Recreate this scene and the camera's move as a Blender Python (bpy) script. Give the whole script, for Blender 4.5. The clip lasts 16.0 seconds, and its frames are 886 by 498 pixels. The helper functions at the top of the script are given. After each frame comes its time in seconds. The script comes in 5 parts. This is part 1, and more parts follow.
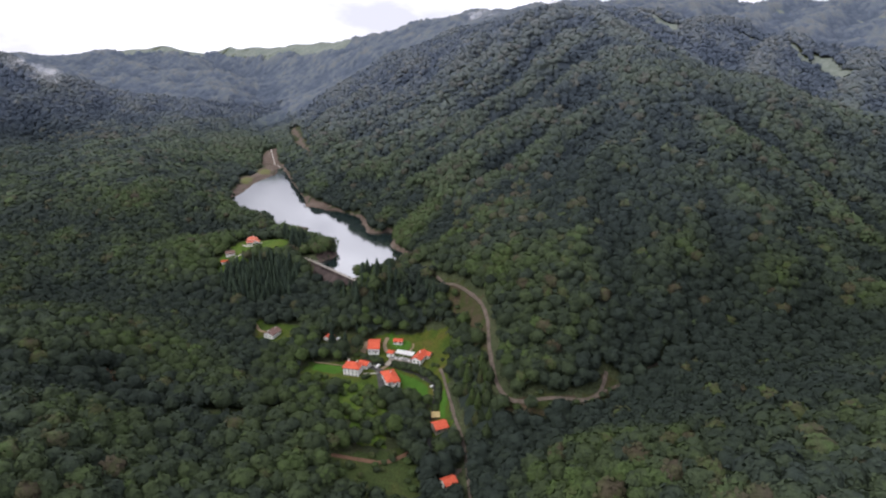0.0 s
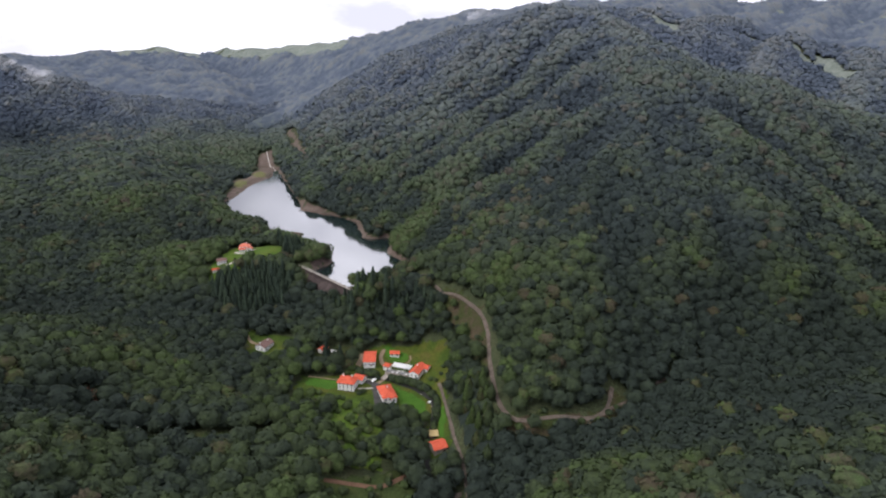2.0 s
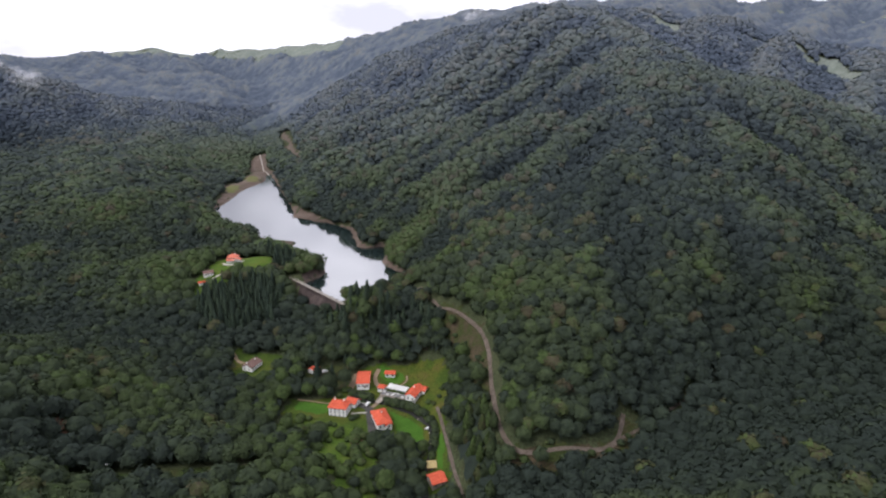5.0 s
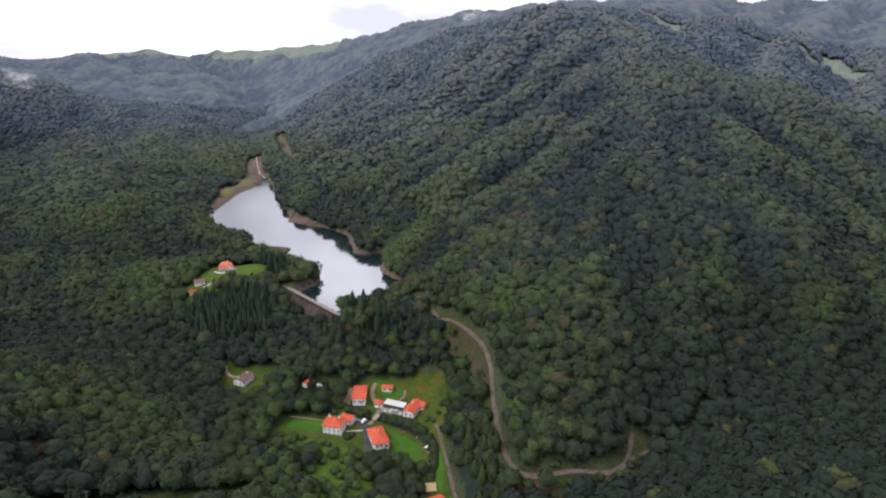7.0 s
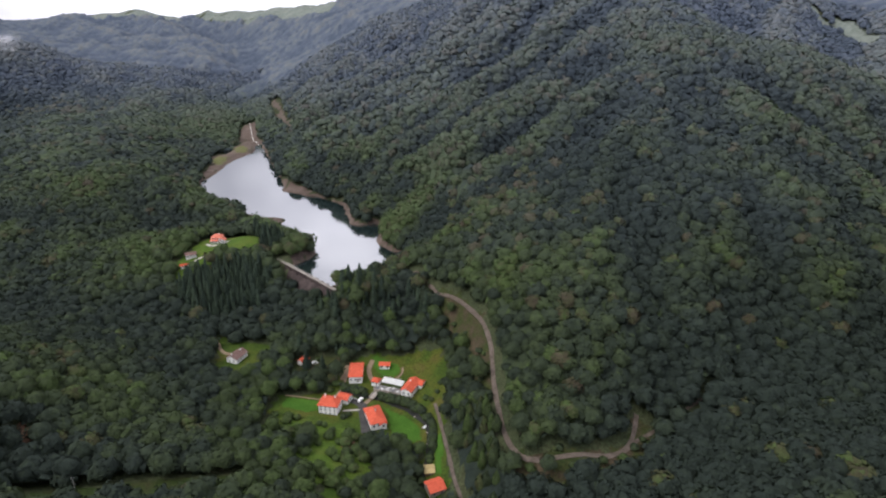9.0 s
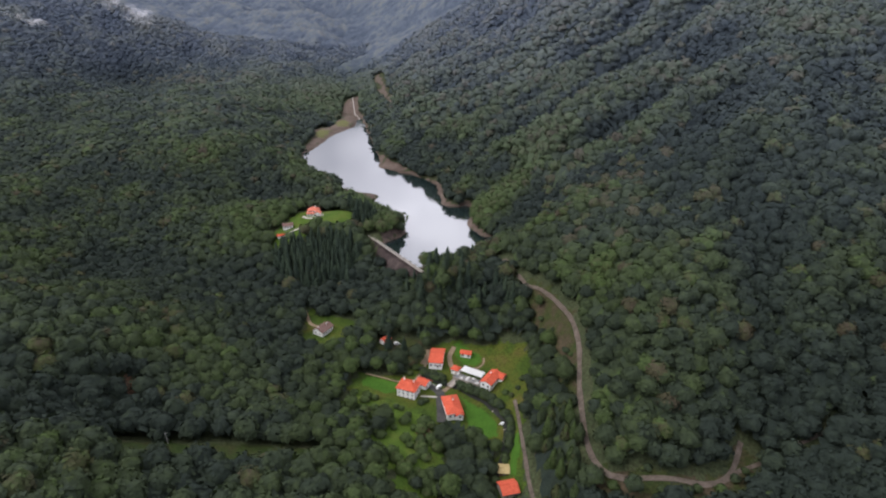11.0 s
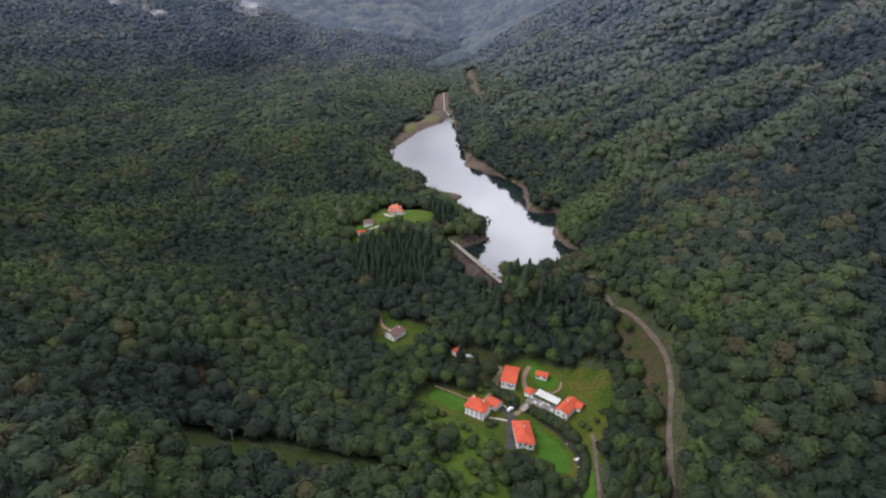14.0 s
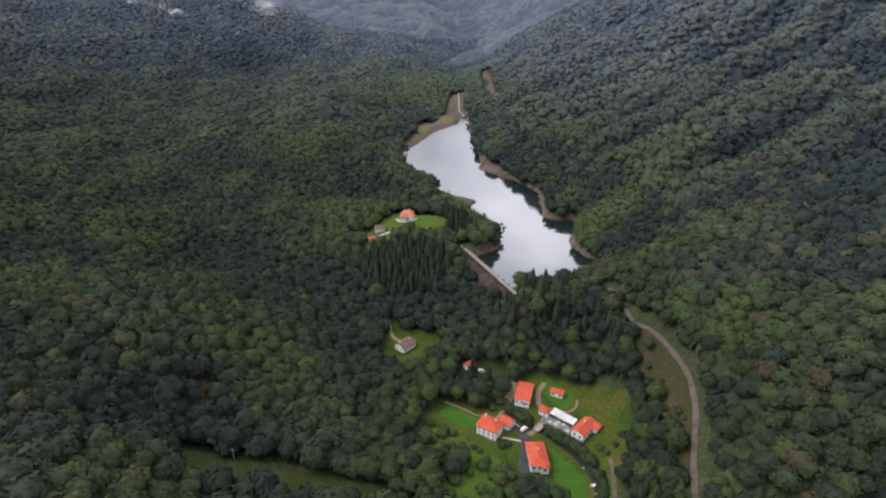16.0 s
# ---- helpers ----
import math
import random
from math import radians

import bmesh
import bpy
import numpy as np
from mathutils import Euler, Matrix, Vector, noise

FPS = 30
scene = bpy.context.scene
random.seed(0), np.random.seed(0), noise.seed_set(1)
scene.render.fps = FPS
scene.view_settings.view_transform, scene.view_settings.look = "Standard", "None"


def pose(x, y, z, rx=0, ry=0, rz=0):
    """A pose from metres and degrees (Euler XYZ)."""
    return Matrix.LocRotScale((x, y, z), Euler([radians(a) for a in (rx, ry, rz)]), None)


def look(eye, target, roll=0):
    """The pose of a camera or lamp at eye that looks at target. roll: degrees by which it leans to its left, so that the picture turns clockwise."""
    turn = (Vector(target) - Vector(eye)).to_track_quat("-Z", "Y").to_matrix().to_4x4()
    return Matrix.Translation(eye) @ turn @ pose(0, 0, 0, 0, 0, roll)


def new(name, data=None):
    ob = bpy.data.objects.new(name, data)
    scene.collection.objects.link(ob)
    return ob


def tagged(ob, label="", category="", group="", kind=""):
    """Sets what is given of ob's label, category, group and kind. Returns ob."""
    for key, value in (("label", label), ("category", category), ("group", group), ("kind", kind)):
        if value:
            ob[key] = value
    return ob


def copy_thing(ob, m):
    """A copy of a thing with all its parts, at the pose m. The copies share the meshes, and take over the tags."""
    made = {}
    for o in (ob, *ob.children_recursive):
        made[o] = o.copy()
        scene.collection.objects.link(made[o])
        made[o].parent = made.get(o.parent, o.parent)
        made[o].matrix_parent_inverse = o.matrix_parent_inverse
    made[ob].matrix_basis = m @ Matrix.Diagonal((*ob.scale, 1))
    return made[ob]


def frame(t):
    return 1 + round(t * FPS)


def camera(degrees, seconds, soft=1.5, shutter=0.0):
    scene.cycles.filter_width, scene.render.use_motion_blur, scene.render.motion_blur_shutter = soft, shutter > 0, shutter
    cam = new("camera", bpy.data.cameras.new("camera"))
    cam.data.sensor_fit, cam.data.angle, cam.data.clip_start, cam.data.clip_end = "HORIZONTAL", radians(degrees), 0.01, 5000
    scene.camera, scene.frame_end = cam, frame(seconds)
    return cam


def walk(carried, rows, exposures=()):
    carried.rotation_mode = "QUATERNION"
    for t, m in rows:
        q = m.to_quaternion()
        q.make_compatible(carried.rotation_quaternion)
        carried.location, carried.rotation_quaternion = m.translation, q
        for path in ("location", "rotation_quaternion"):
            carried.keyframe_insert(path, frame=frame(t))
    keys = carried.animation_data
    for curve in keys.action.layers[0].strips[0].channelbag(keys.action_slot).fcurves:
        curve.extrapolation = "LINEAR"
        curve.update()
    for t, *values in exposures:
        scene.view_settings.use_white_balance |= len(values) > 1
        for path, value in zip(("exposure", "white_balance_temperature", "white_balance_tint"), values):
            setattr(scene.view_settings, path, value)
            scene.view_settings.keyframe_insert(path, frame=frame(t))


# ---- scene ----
cam = camera(78.60, 16.0, soft=2.2)
PATH = [  # seconds, place in metres, heading, tilt and lean in degrees
    (0.0, 0.00, -420.00, 190.00, 0.00, -16.98, 0.81),
    (0.5, -0.09, -415.41, 190.46, -0.05, -16.98, 0.80),
    (1.0, -0.18, -410.83, 190.92, -0.14, -16.98, 0.78),
    (1.5, -0.27, -406.25, 191.36, -0.19, -16.97, 0.77),
    (2.0, -0.37, -401.68, 191.80, -0.23, -16.95, 0.75),
    (2.5, -0.47, -397.12, 192.23, -0.28, -16.95, 0.75),
    (3.0, -0.56, -392.55, 192.64, -0.37, -16.93, 0.73),
    (3.5, -0.65, -387.98, 193.05, -0.42, -16.92, 0.72),
    (4.0, -0.74, -383.40, 193.44, -0.47, -16.91, 0.70),
    (4.8, -0.88, -376.00, 194.08, -0.53, -16.89, 0.67),
    (5.6, -1.00, -368.59, 194.66, -0.58, -16.87, 0.63),
    (6.5, -1.12, -360.52, 195.13, -0.66, -16.82, 0.59),
    (7.0, -1.18, -356.16, 195.33, -0.69, -16.80, 0.56),
    (7.5, -1.23, -351.83, 195.52, -0.78, -16.77, 0.55),
    (8.0, -1.28, -347.56, 195.66, -0.86, -16.75, 0.53),
    (8.5, -1.34, -343.35, 195.77, -1.06, -18.15, 0.56),
    (8.7, -1.37, -341.68, 195.80, -1.17, -19.16, 0.60),
    (9.2, -1.32, -337.48, 195.85, -0.48, -20.94, 0.66),
    (9.7, -1.20, -333.35, 195.81, 1.53, -21.93, 0.71),
    (10.2, -1.25, -329.34, 195.76, 4.35, -22.40, 0.79),
    (10.8, -1.83, -324.70, 195.79, 8.05, -22.64, 0.95),
    (11.0, -2.16, -323.19, 195.84, 9.27, -22.71, 1.02),
    (11.5, -2.99, -319.42, 195.95, 11.42, -22.87, 1.21),
    (12.0, -3.90, -315.68, 196.08, 13.22, -23.01, 1.35),
    (12.5, -4.91, -311.97, 196.24, 15.02, -23.14, 1.48),
    (13.0, -6.00, -308.30, 196.43, 16.03, -23.22, 1.56),
    (13.5, -7.16, -304.64, 196.66, 17.07, -23.31, 1.61),
    (14.0, -8.37, -300.99, 196.91, 18.38, -23.43, 1.71),
    (14.5, -9.61, -297.32, 197.20, 19.49, -23.53, 1.80),
    (15.0, -10.88, -293.64, 197.50, 20.03, -23.55, 1.83),
    (15.5, -12.15, -289.96, 197.80, 19.98, -23.56, 1.83),
    (16.0, -13.42, -286.28, 198.11, 19.87, -23.54, 1.84),
]
walk(cam, [(t, pose(x, y, z, 90 + tilt, 0, heading) @ pose(0, 0, 0, 0, 0, lean)) for t, x, y, z, heading, tilt, lean in PATH])

# ---------------------------------------------------------------- light
world = bpy.data.worlds.new("overcast_sky")
scene.world = world
world.use_nodes = True
wn, wl = world.node_tree.nodes, world.node_tree.links
wn.clear()
SUN_UP, SUN_TURN = radians(52), radians(250)
sky = wn.new("ShaderNodeTexSky")
sky.sky_type, sky.sun_disc, sky.sun_elevation, sky.sun_rotation = "NISHITA", False, SUN_UP, SUN_TURN
sky_bg = wn.new("ShaderNodeBackground")
sky_bg.inputs["Strength"].default_value = 0.10
wl.new(sky.outputs[0], sky_bg.inputs[0])
# the cloud layer: bright, with thicker and thinner parts
coord = wn.new("ShaderNodeTexCoord")
flat = wn.new("ShaderNodeMapping")
flat.inputs["Scale"].default_value = (1.0, 1.0, 2.6)
wl.new(coord.outputs["Generated"], flat.inputs[0])
cloud = wn.new("ShaderNodeTexNoise")
cloud.inputs["Scale"].default_value, cloud.inputs["Detail"].default_value, cloud.inputs["Roughness"].default_value = 3.0, 5, 0.55
wl.new(flat.outputs[0], cloud.inputs["Vector"])
shade = wn.new("ShaderNodeValToRGB")
shade.color_ramp.elements[0].position, shade.color_ramp.elements[0].color = 0.41, (0.64, 0.635, 0.745, 1)
shade.color_ramp.elements[1].position, shade.color_ramp.elements[1].color = 0.60, (1.08, 1.07, 1.20, 1)
wl.new(cloud.outputs["Fac"], shade.inputs[0])
cloud_bg = wn.new("ShaderNodeBackground")
wl.new(shade.outputs[0], cloud_bg.inputs[0])
# the deck is brighter towards the horizon, and thinnest low over the head of the valley
def sky_range(value, low, high, to_low, to_high):
    node = wn.new("ShaderNodeMapRange")
    node.interpolation_type = "SMOOTHSTEP"
    for key, v in (("From Min", low), ("From Max", high), ("To Min", to_low), ("To Max", to_high)):
        node.inputs[key].default_value = v
    wl.new(value, node.inputs["Value"])
    return node.outputs[0]


axes_ = wn.new("ShaderNodeSeparateXYZ")
wl.new(coord.outputs["Generated"], axes_.inputs[0])
toward = wn.new("ShaderNodeVectorMath")
toward.operation = "DOT_PRODUCT"
toward.inputs[1].default_value = Vector((-0.16, 0.89, 0.43)).normalized()
wl.new(coord.outputs["Generated"], toward.inputs[0])
strength = wn.new("ShaderNodeMath")
strength.operation = "MULTIPLY"
wl.new(sky_range(axes_.outputs["Z"], 0.0, 0.75, 1.30, 1.24), strength.inputs[0])
wl.new(sky_range(toward.outputs["Value"], 0.945, 1.0, 1.0, 1.9), strength.inputs[1])
wl.new(strength.outputs[0], cloud_bg.inputs["Strength"])
both = wn.new("ShaderNodeMixShader")
both.inputs[0].default_value = 0.92
wl.new(sky_bg.outputs[0], both.inputs[1])
wl.new(cloud_bg.outputs[0], both.inputs[2])
world_out = wn.new("ShaderNodeOutputWorld")
wl.new(both.outputs[0], world_out.inputs[0])

sun = new("sun", bpy.data.lights.new("sun", "SUN"))
sun.data.energy, sun.data.angle, sun.data.color = 2.2, radians(40), (1.0, 0.97, 0.93)
sun.matrix_world = look((500 * math.sin(SUN_TURN) * math.cos(SUN_UP), 500 * math.cos(SUN_TURN) * math.cos(SUN_UP), 500 * math.sin(SUN_UP)), (0, 0, 0))
scene.view_settings.exposure = 0.13


# ---------------------------------------------------------------- materials
def material(name, ramp, scale, rough=0.9, metal=0.0, bump=0.0, bump_scale=None, fine=None, stretch=None, source="noise", spec=0.12, grain=(0.7, 1.25)):
    """A surface whose colour runs along a ramp by noise (or by a mesh attribute), with a finer grain and relief."""
    m = bpy.data.materials.new(name)
    m.use_nodes = True
    nodes, links = m.node_tree.nodes, m.node_tree.links
    shader = nodes["Principled BSDF"]
    shader.inputs["Roughness"].default_value, shader.inputs["Metallic"].default_value = rough, metal
    shader.inputs["Specular IOR Level"].default_value = spec
    where = nodes.new("ShaderNodeTexCoord")
    at = where.outputs["Object"]
    if stretch:
        mapping = nodes.new("ShaderNodeMapping")
        mapping.inputs["Scale"].default_value = stretch
        links.new(at, mapping.inputs[0])
        at = mapping.outputs[0]
    big = nodes.new("ShaderNodeTexNoise")
    big.inputs["Scale"].default_value, big.inputs["Detail"].default_value, big.inputs["Roughness"].default_value = scale, 6, 0.62
    links.new(at, big.inputs["Vector"])
    colours = nodes.new("ShaderNodeValToRGB")
    while len(colours.color_ramp.elements) < len(ramp):
        colours.color_ramp.elements.new(0.5)
    for e, (p, c) in zip(colours.color_ramp.elements, ramp):
        e.position, e.color = p, (*c, 1)
    if source == "noise":
        links.new(big.outputs["Fac"], colours.inputs[0])
    else:
        tint = nodes.new("ShaderNodeAttribute")
        tint.attribute_name = source
        links.new(tint.outputs["Fac"], colours.inputs[0])
    out = colours.outputs[0]
    small = nodes.new("ShaderNodeTexNoise")
    small.inputs["Scale"].default_value, small.inputs["Detail"].default_value = fine or scale * 9, 4
    links.new(at, small.inputs["Vector"])
    speck = nodes.new("ShaderNodeMapRange")
    speck.inputs["From Min"].default_value, speck.inputs["From Max"].default_value = 0.3, 0.7
    speck.inputs["To Min"].default_value, speck.inputs["To Max"].default_value = grain
    links.new(small.outputs["Fac"], speck.inputs["Value"])
    mix = nodes.new("ShaderNodeVectorMath")
    mix.operation = "SCALE"
    links.new(out, mix.inputs[0])
    links.new(speck.outputs[0], mix.inputs["Scale"])
    links.new(mix.outputs[0], shader.inputs["Base Color"])
    if bump:
        relief = nodes.new("ShaderNodeTexNoise")
        relief.inputs["Scale"].default_value, relief.inputs["Detail"].default_value = bump_scale or scale * 5, 5
        links.new(at, relief.inputs["Vector"])
        lift = nodes.new("ShaderNodeBump")
        lift.inputs["Strength"].default_value, lift.inputs["Distance"].default_value = 1.0, bump
        links.new(relief.outputs["Fac"], lift.inputs["Height"])
        links.new(lift.outputs[0], shader.inputs["Normal"])
    return m


LEAF_RAMP = [(0.0, (0.023, 0.032, 0.026)), (0.25, (0.032, 0.044, 0.028)), (0.5, (0.045, 0.062, 0.028)), (0.74, (0.058, 0.088, 0.029)), (0.87, (0.058, 0.062, 0.030)), (1.0, (0.060, 0.050, 0.034))]
# pale bluish leaf colours that imitate haze on high and far woods
HAZE_RAMP = [(0.0, (0.074, 0.094, 0.128)), (0.3, (0.098, 0.119, 0.158)), (0.6, (0.132, 0.152, 0.172)), (1.0, (0.158, 0.166, 0.172))]


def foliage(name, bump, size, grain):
    """Leaves whose colour goes from valley greens to a pale blue painted in for distance haze."""
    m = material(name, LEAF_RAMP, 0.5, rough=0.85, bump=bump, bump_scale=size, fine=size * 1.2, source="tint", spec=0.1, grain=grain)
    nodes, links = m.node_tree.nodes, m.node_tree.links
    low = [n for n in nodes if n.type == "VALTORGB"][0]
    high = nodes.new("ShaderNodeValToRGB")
    while len(high.color_ramp.elements) < len(HAZE_RAMP):
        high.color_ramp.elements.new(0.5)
    for e, (p, c) in zip(high.color_ramp.elements, HAZE_RAMP):
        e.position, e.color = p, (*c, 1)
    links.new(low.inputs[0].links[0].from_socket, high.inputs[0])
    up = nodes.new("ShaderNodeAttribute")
    up.attribute_name = "haze"
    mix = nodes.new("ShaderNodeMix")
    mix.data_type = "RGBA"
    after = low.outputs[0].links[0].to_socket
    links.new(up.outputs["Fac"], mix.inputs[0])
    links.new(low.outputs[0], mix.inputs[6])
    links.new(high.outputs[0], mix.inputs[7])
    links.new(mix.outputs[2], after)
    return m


def translucent(m, share, tint):
    """Thin leaves: part of the light that falls on one side comes out of the other."""
    nodes, links = m.node_tree.nodes, m.node_tree.links
    shader, out = nodes["Principled BSDF"], nodes["Material Output"]
    through_leaf = nodes.new("ShaderNodeBsdfTranslucent")
    scaled = nodes.new("ShaderNodeVectorMath")
    scaled.operation = "MULTIPLY"
    scaled.inputs[1].default_value = tint
    links.new(shader.inputs["Base Color"].links[0].from_socket, scaled.inputs[0])
    links.new(scaled.outputs[0], through_leaf.inputs["Color"])
    mix = nodes.new("ShaderNodeMixShader")
    mix.inputs[0].default_value = share
    links.new(shader.outputs[0], mix.inputs[1])
    links.new(through_leaf.outputs[0], mix.inputs[2])
    links.new(mix.outputs[0], out.inputs["Surface"])
    return m


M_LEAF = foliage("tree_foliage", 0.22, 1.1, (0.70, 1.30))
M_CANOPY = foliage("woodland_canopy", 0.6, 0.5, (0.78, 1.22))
M_NEEDLE = material("conifer_foliage", [(0.0, (0.028, 0.042, 0.032)), (0.6, (0.044, 0.064, 0.040)), (1.0, (0.072, 0.098, 0.046))], 0.6, rough=0.85, bump=0.3, bump_scale=1.2, fine=1.4, source="tint", spec=0.12, grain=(0.75, 1.25))
for leaf in (M_LEAF, M_CANOPY, M_NEEDLE):
    translucent(leaf, 0.15, (1.2, 1.3, 0.9))
M_BARK = material("bark", [(0.3, (0.06, 0.05, 0.04)), (0.7, (0.13, 0.11, 0.09))], 2.0, bump=0.05)
M_GROUND = material("forest_floor", [(0.25, (0.030, 0.040, 0.020)), (0.5, (0.044, 0.054, 0.026)), (0.62, (0.054, 0.060, 0.030)), (0.8, (0.075, 0.062, 0.040))], 0.06, bump=0.8, bump_scale=0.5, fine=0.7, grain=(0.55, 1.4))
M_GRASS = material("rough_grass", [(0.28, (0.024, 0.045, 0.009)), (0.45, (0.041, 0.067, 0.010)), (0.6, (0.066, 0.076, 0.013)), (0.76, (0.084, 0.064, 0.022))], 0.06, bump=0.25, bump_scale=0.8, fine=0.8, grain=(0.6, 1.35))
M_ROUGH = material("rank_grass", [(0.25, (0.018, 0.032, 0.009)), (0.5, (0.028, 0.044, 0.011)), (0.66, (0.042, 0.040, 0.018)), (0.8, (0.054, 0.036, 0.024))], 0.09, bump=0.5, bump_scale=0.7, fine=0.9, grain=(0.55, 1.4))
M_LAWN = material("mown_lawn", [(0.3, (0.034, 0.090, 0.010)), (0.7, (0.056, 0.125, 0.016))], 0.12, bump=0.05, bump_scale=3, fine=2.0)
M_DRYGRASS = material("dry_meadow", [(0.25, (0.070, 0.086, 0.030)), (0.5, (0.108, 0.112, 0.040)), (0.75, (0.130, 0.108, 0.056))], 0.08, bump=0.15, bump_scale=1.2, fine=1.2)
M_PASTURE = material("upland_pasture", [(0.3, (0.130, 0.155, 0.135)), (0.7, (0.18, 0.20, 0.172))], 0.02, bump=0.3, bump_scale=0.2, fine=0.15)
M_MEADOW = material("green_meadow", [(0.25, (0.036, 0.070, 0.012)), (0.5, (0.062, 0.104, 0.015)), (0.75, (0.094, 0.108, 0.024))], 0.07, bump=0.25, bump_scale=0.9, fine=0.9, grain=(0.65, 1.3))
M_ROUGH_GRASS = material("rough_grass", [(0.2, (0.026, 0.042, 0.014)), (0.5, (0.040, 0.056, 0.017)), (0.7, (0.058, 0.064, 0.020)), (0.85, (0.066, 0.052, 0.026))], 0.09, bump=0.5, bump_scale=1.2, fine=1.0, grain=(0.6, 1.4))
M_SCRUB = material("scrub_ground", [(0.30, (0.024, 0.040, 0.012)), (0.45, (0.038, 0.046, 0.015)), (0.56, (0.052, 0.043, 0.024)), (0.72, (0.080, 0.057, 0.040))], 0.10, bump=0.5, bump_scale=0.8, fine=1.0, grain=(0.6, 1.35))
M_BARE = material("bare_shore", [(0.25, (0.062, 0.044, 0.036)), (0.5, (0.100, 0.074, 0.060)), (0.75, (0.150, 0.118, 0.098))], 0.08, bump=0.4, bump_scale=0.6, fine=0.8)
M_ROCK = material("dark_bank_rock", [(0.3, (0.050, 0.038, 0.034)), (0.7, (0.115, 0.088, 0.076))], 0.2, bump=0.8, bump_scale=0.5, fine=0.9)
M_EARTH = material("red_earth", [(0.3, (0.11, 0.064, 0.042)), (0.7, (0.17, 0.10, 0.065))], 0.15, bump=0.15, bump_scale=1.0)
M_GRAVEL = material("gravel_track", [(0.3, (0.16, 0.118, 0.078)), (0.7, (0.27, 0.205, 0.140))], 0.25, bump=0.06, bump_scale=3)
M_SLATE = material("grey_terrace_slabs", [(0.3, (0.16, 0.155, 0.15)), (0.7, (0.30, 0.29, 0.28))], 0.6, bump=0.02, bump_scale=6)
M_ASPHALT = material("asphalt", [(0.3, (0.045, 0.044, 0.044)), (0.7, (0.075, 0.072, 0.068))], 0.3, rough=0.9, bump=0.02, bump_scale=8, spec=0.1)
M_DIRT = material("dirt_road", [(0.3, (0.070, 0.055, 0.044)), (0.7, (0.145, 0.118, 0.098))], 0.22, bump=0.06, bump_scale=3)
M_PAVING = material("pale_paving", [(0.3, (0.33, 0.31, 0.28)), (0.7, (0.48, 0.45, 0.41))], 0.6, bump=0.02, bump_scale=6)
M_TILE = material("terracotta_tiles", [(0.25, (0.40, 0.070, 0.038)), (0.55, (0.53, 0.100, 0.055)), (0.8, (0.58, 0.155, 0.095))], 0.5, rough=0.85, bump=0.06, bump_scale=3.0, fine=2.5)
M_SALMON = material("faded_tiles", [(0.25, (0.44, 0.13, 0.085)), (0.55, (0.56, 0.18, 0.12)), (0.8, (0.62, 0.25, 0.18))], 0.5, rough=0.85, bump=0.06, bump_scale=3.0, fine=2.5)
M_BROWNTILE = material("weathered_tiles", [(0.25, (0.115, 0.068, 0.060)), (0.7, (0.19, 0.125, 0.108))], 0.5, rough=0.9, bump=0.06, bump_scale=3.0, fine=2.5)
M_WHITE = material("white_render", [(0.3, (0.82, 0.82, 0.80)), (0.7, (0.90, 0.90, 0.88))], 0.4, bump=0.01, bump_scale=6, grain=(0.9, 1.04))
M_STONE = material("rubble_stone", [(0.3, (0.24, 0.21, 0.18)), (0.7, (0.40, 0.36, 0.31))], 0.7, bump=0.06, bump_scale=2)
M_CONCRETE = material("weathered_concrete", [(0.3, (0.26, 0.25, 0.23)), (0.7, (0.42, 0.40, 0.37))], 0.15, bump=0.03, bump_scale=2)
M_DAMFACE = material("stained_dam_masonry", [(0.25, (0.034, 0.026, 0.026)), (0.5, (0.060, 0.046, 0.044)), (0.75, (0.105, 0.082, 0.076))], 0.12, bump=0.12, bump_scale=0.7, stretch=(1, 1, 0.35))
M_WOOD = material("dark_wood", [(0.3, (0.10, 0.06, 0.035)), (0.7, (0.18, 0.11, 0.065))], 1.5, bump=0.01, bump_scale=6)
M_FRAME = material("painted_frame", [(0.3, (0.10, 0.12, 0.14)), (0.7, (0.15, 0.17, 0.19))], 2.0, rough=0.6)
M_MEMBRANE = material("white_membrane", [(0.3, (0.88, 0.88, 0.88)), (0.7, (0.92, 0.92, 0.92))], 0.3, rough=0.6, grain=(0.95, 1.02))
M_METAL = material("grey_metal", [(0.3, (0.35, 0.36, 0.37)), (0.7, (0.48, 0.48, 0.49))], 1.0, rough=0.45, metal=0.8)
M_STRAW = material("straw_roof", [(0.3, (0.30, 0.23, 0.10)), (0.7, (0.45, 0.36, 0.18))], 0.8, bump=0.05, bump_scale=4)
M_BROOK = material("dark_brook_water", [(0.3, (0.014, 0.016, 0.014)), (0.7, (0.034, 0.034, 0.030))], 0.6, rough=0.4, bump=0.15, bump_scale=1.5, spec=0.12)
M_FOAM = material("white_water", [(0.3, (0.60, 0.63, 0.64)), (0.7, (0.85, 0.86, 0.86))], 1.2, rough=0.4, bump=0.1, bump_scale=3)
M_CARPAINT = material("white_car_paint", [(0.3, (0.78, 0.78, 0.78)), (0.7, (0.84, 0.84, 0.84))], 0.5, rough=0.25, spec=0.5)
M_RUBBER = material("rubber", [(0.3, (0.02, 0.02, 0.02)), (0.7, (0.035, 0.035, 0.035))], 4, rough=0.8)

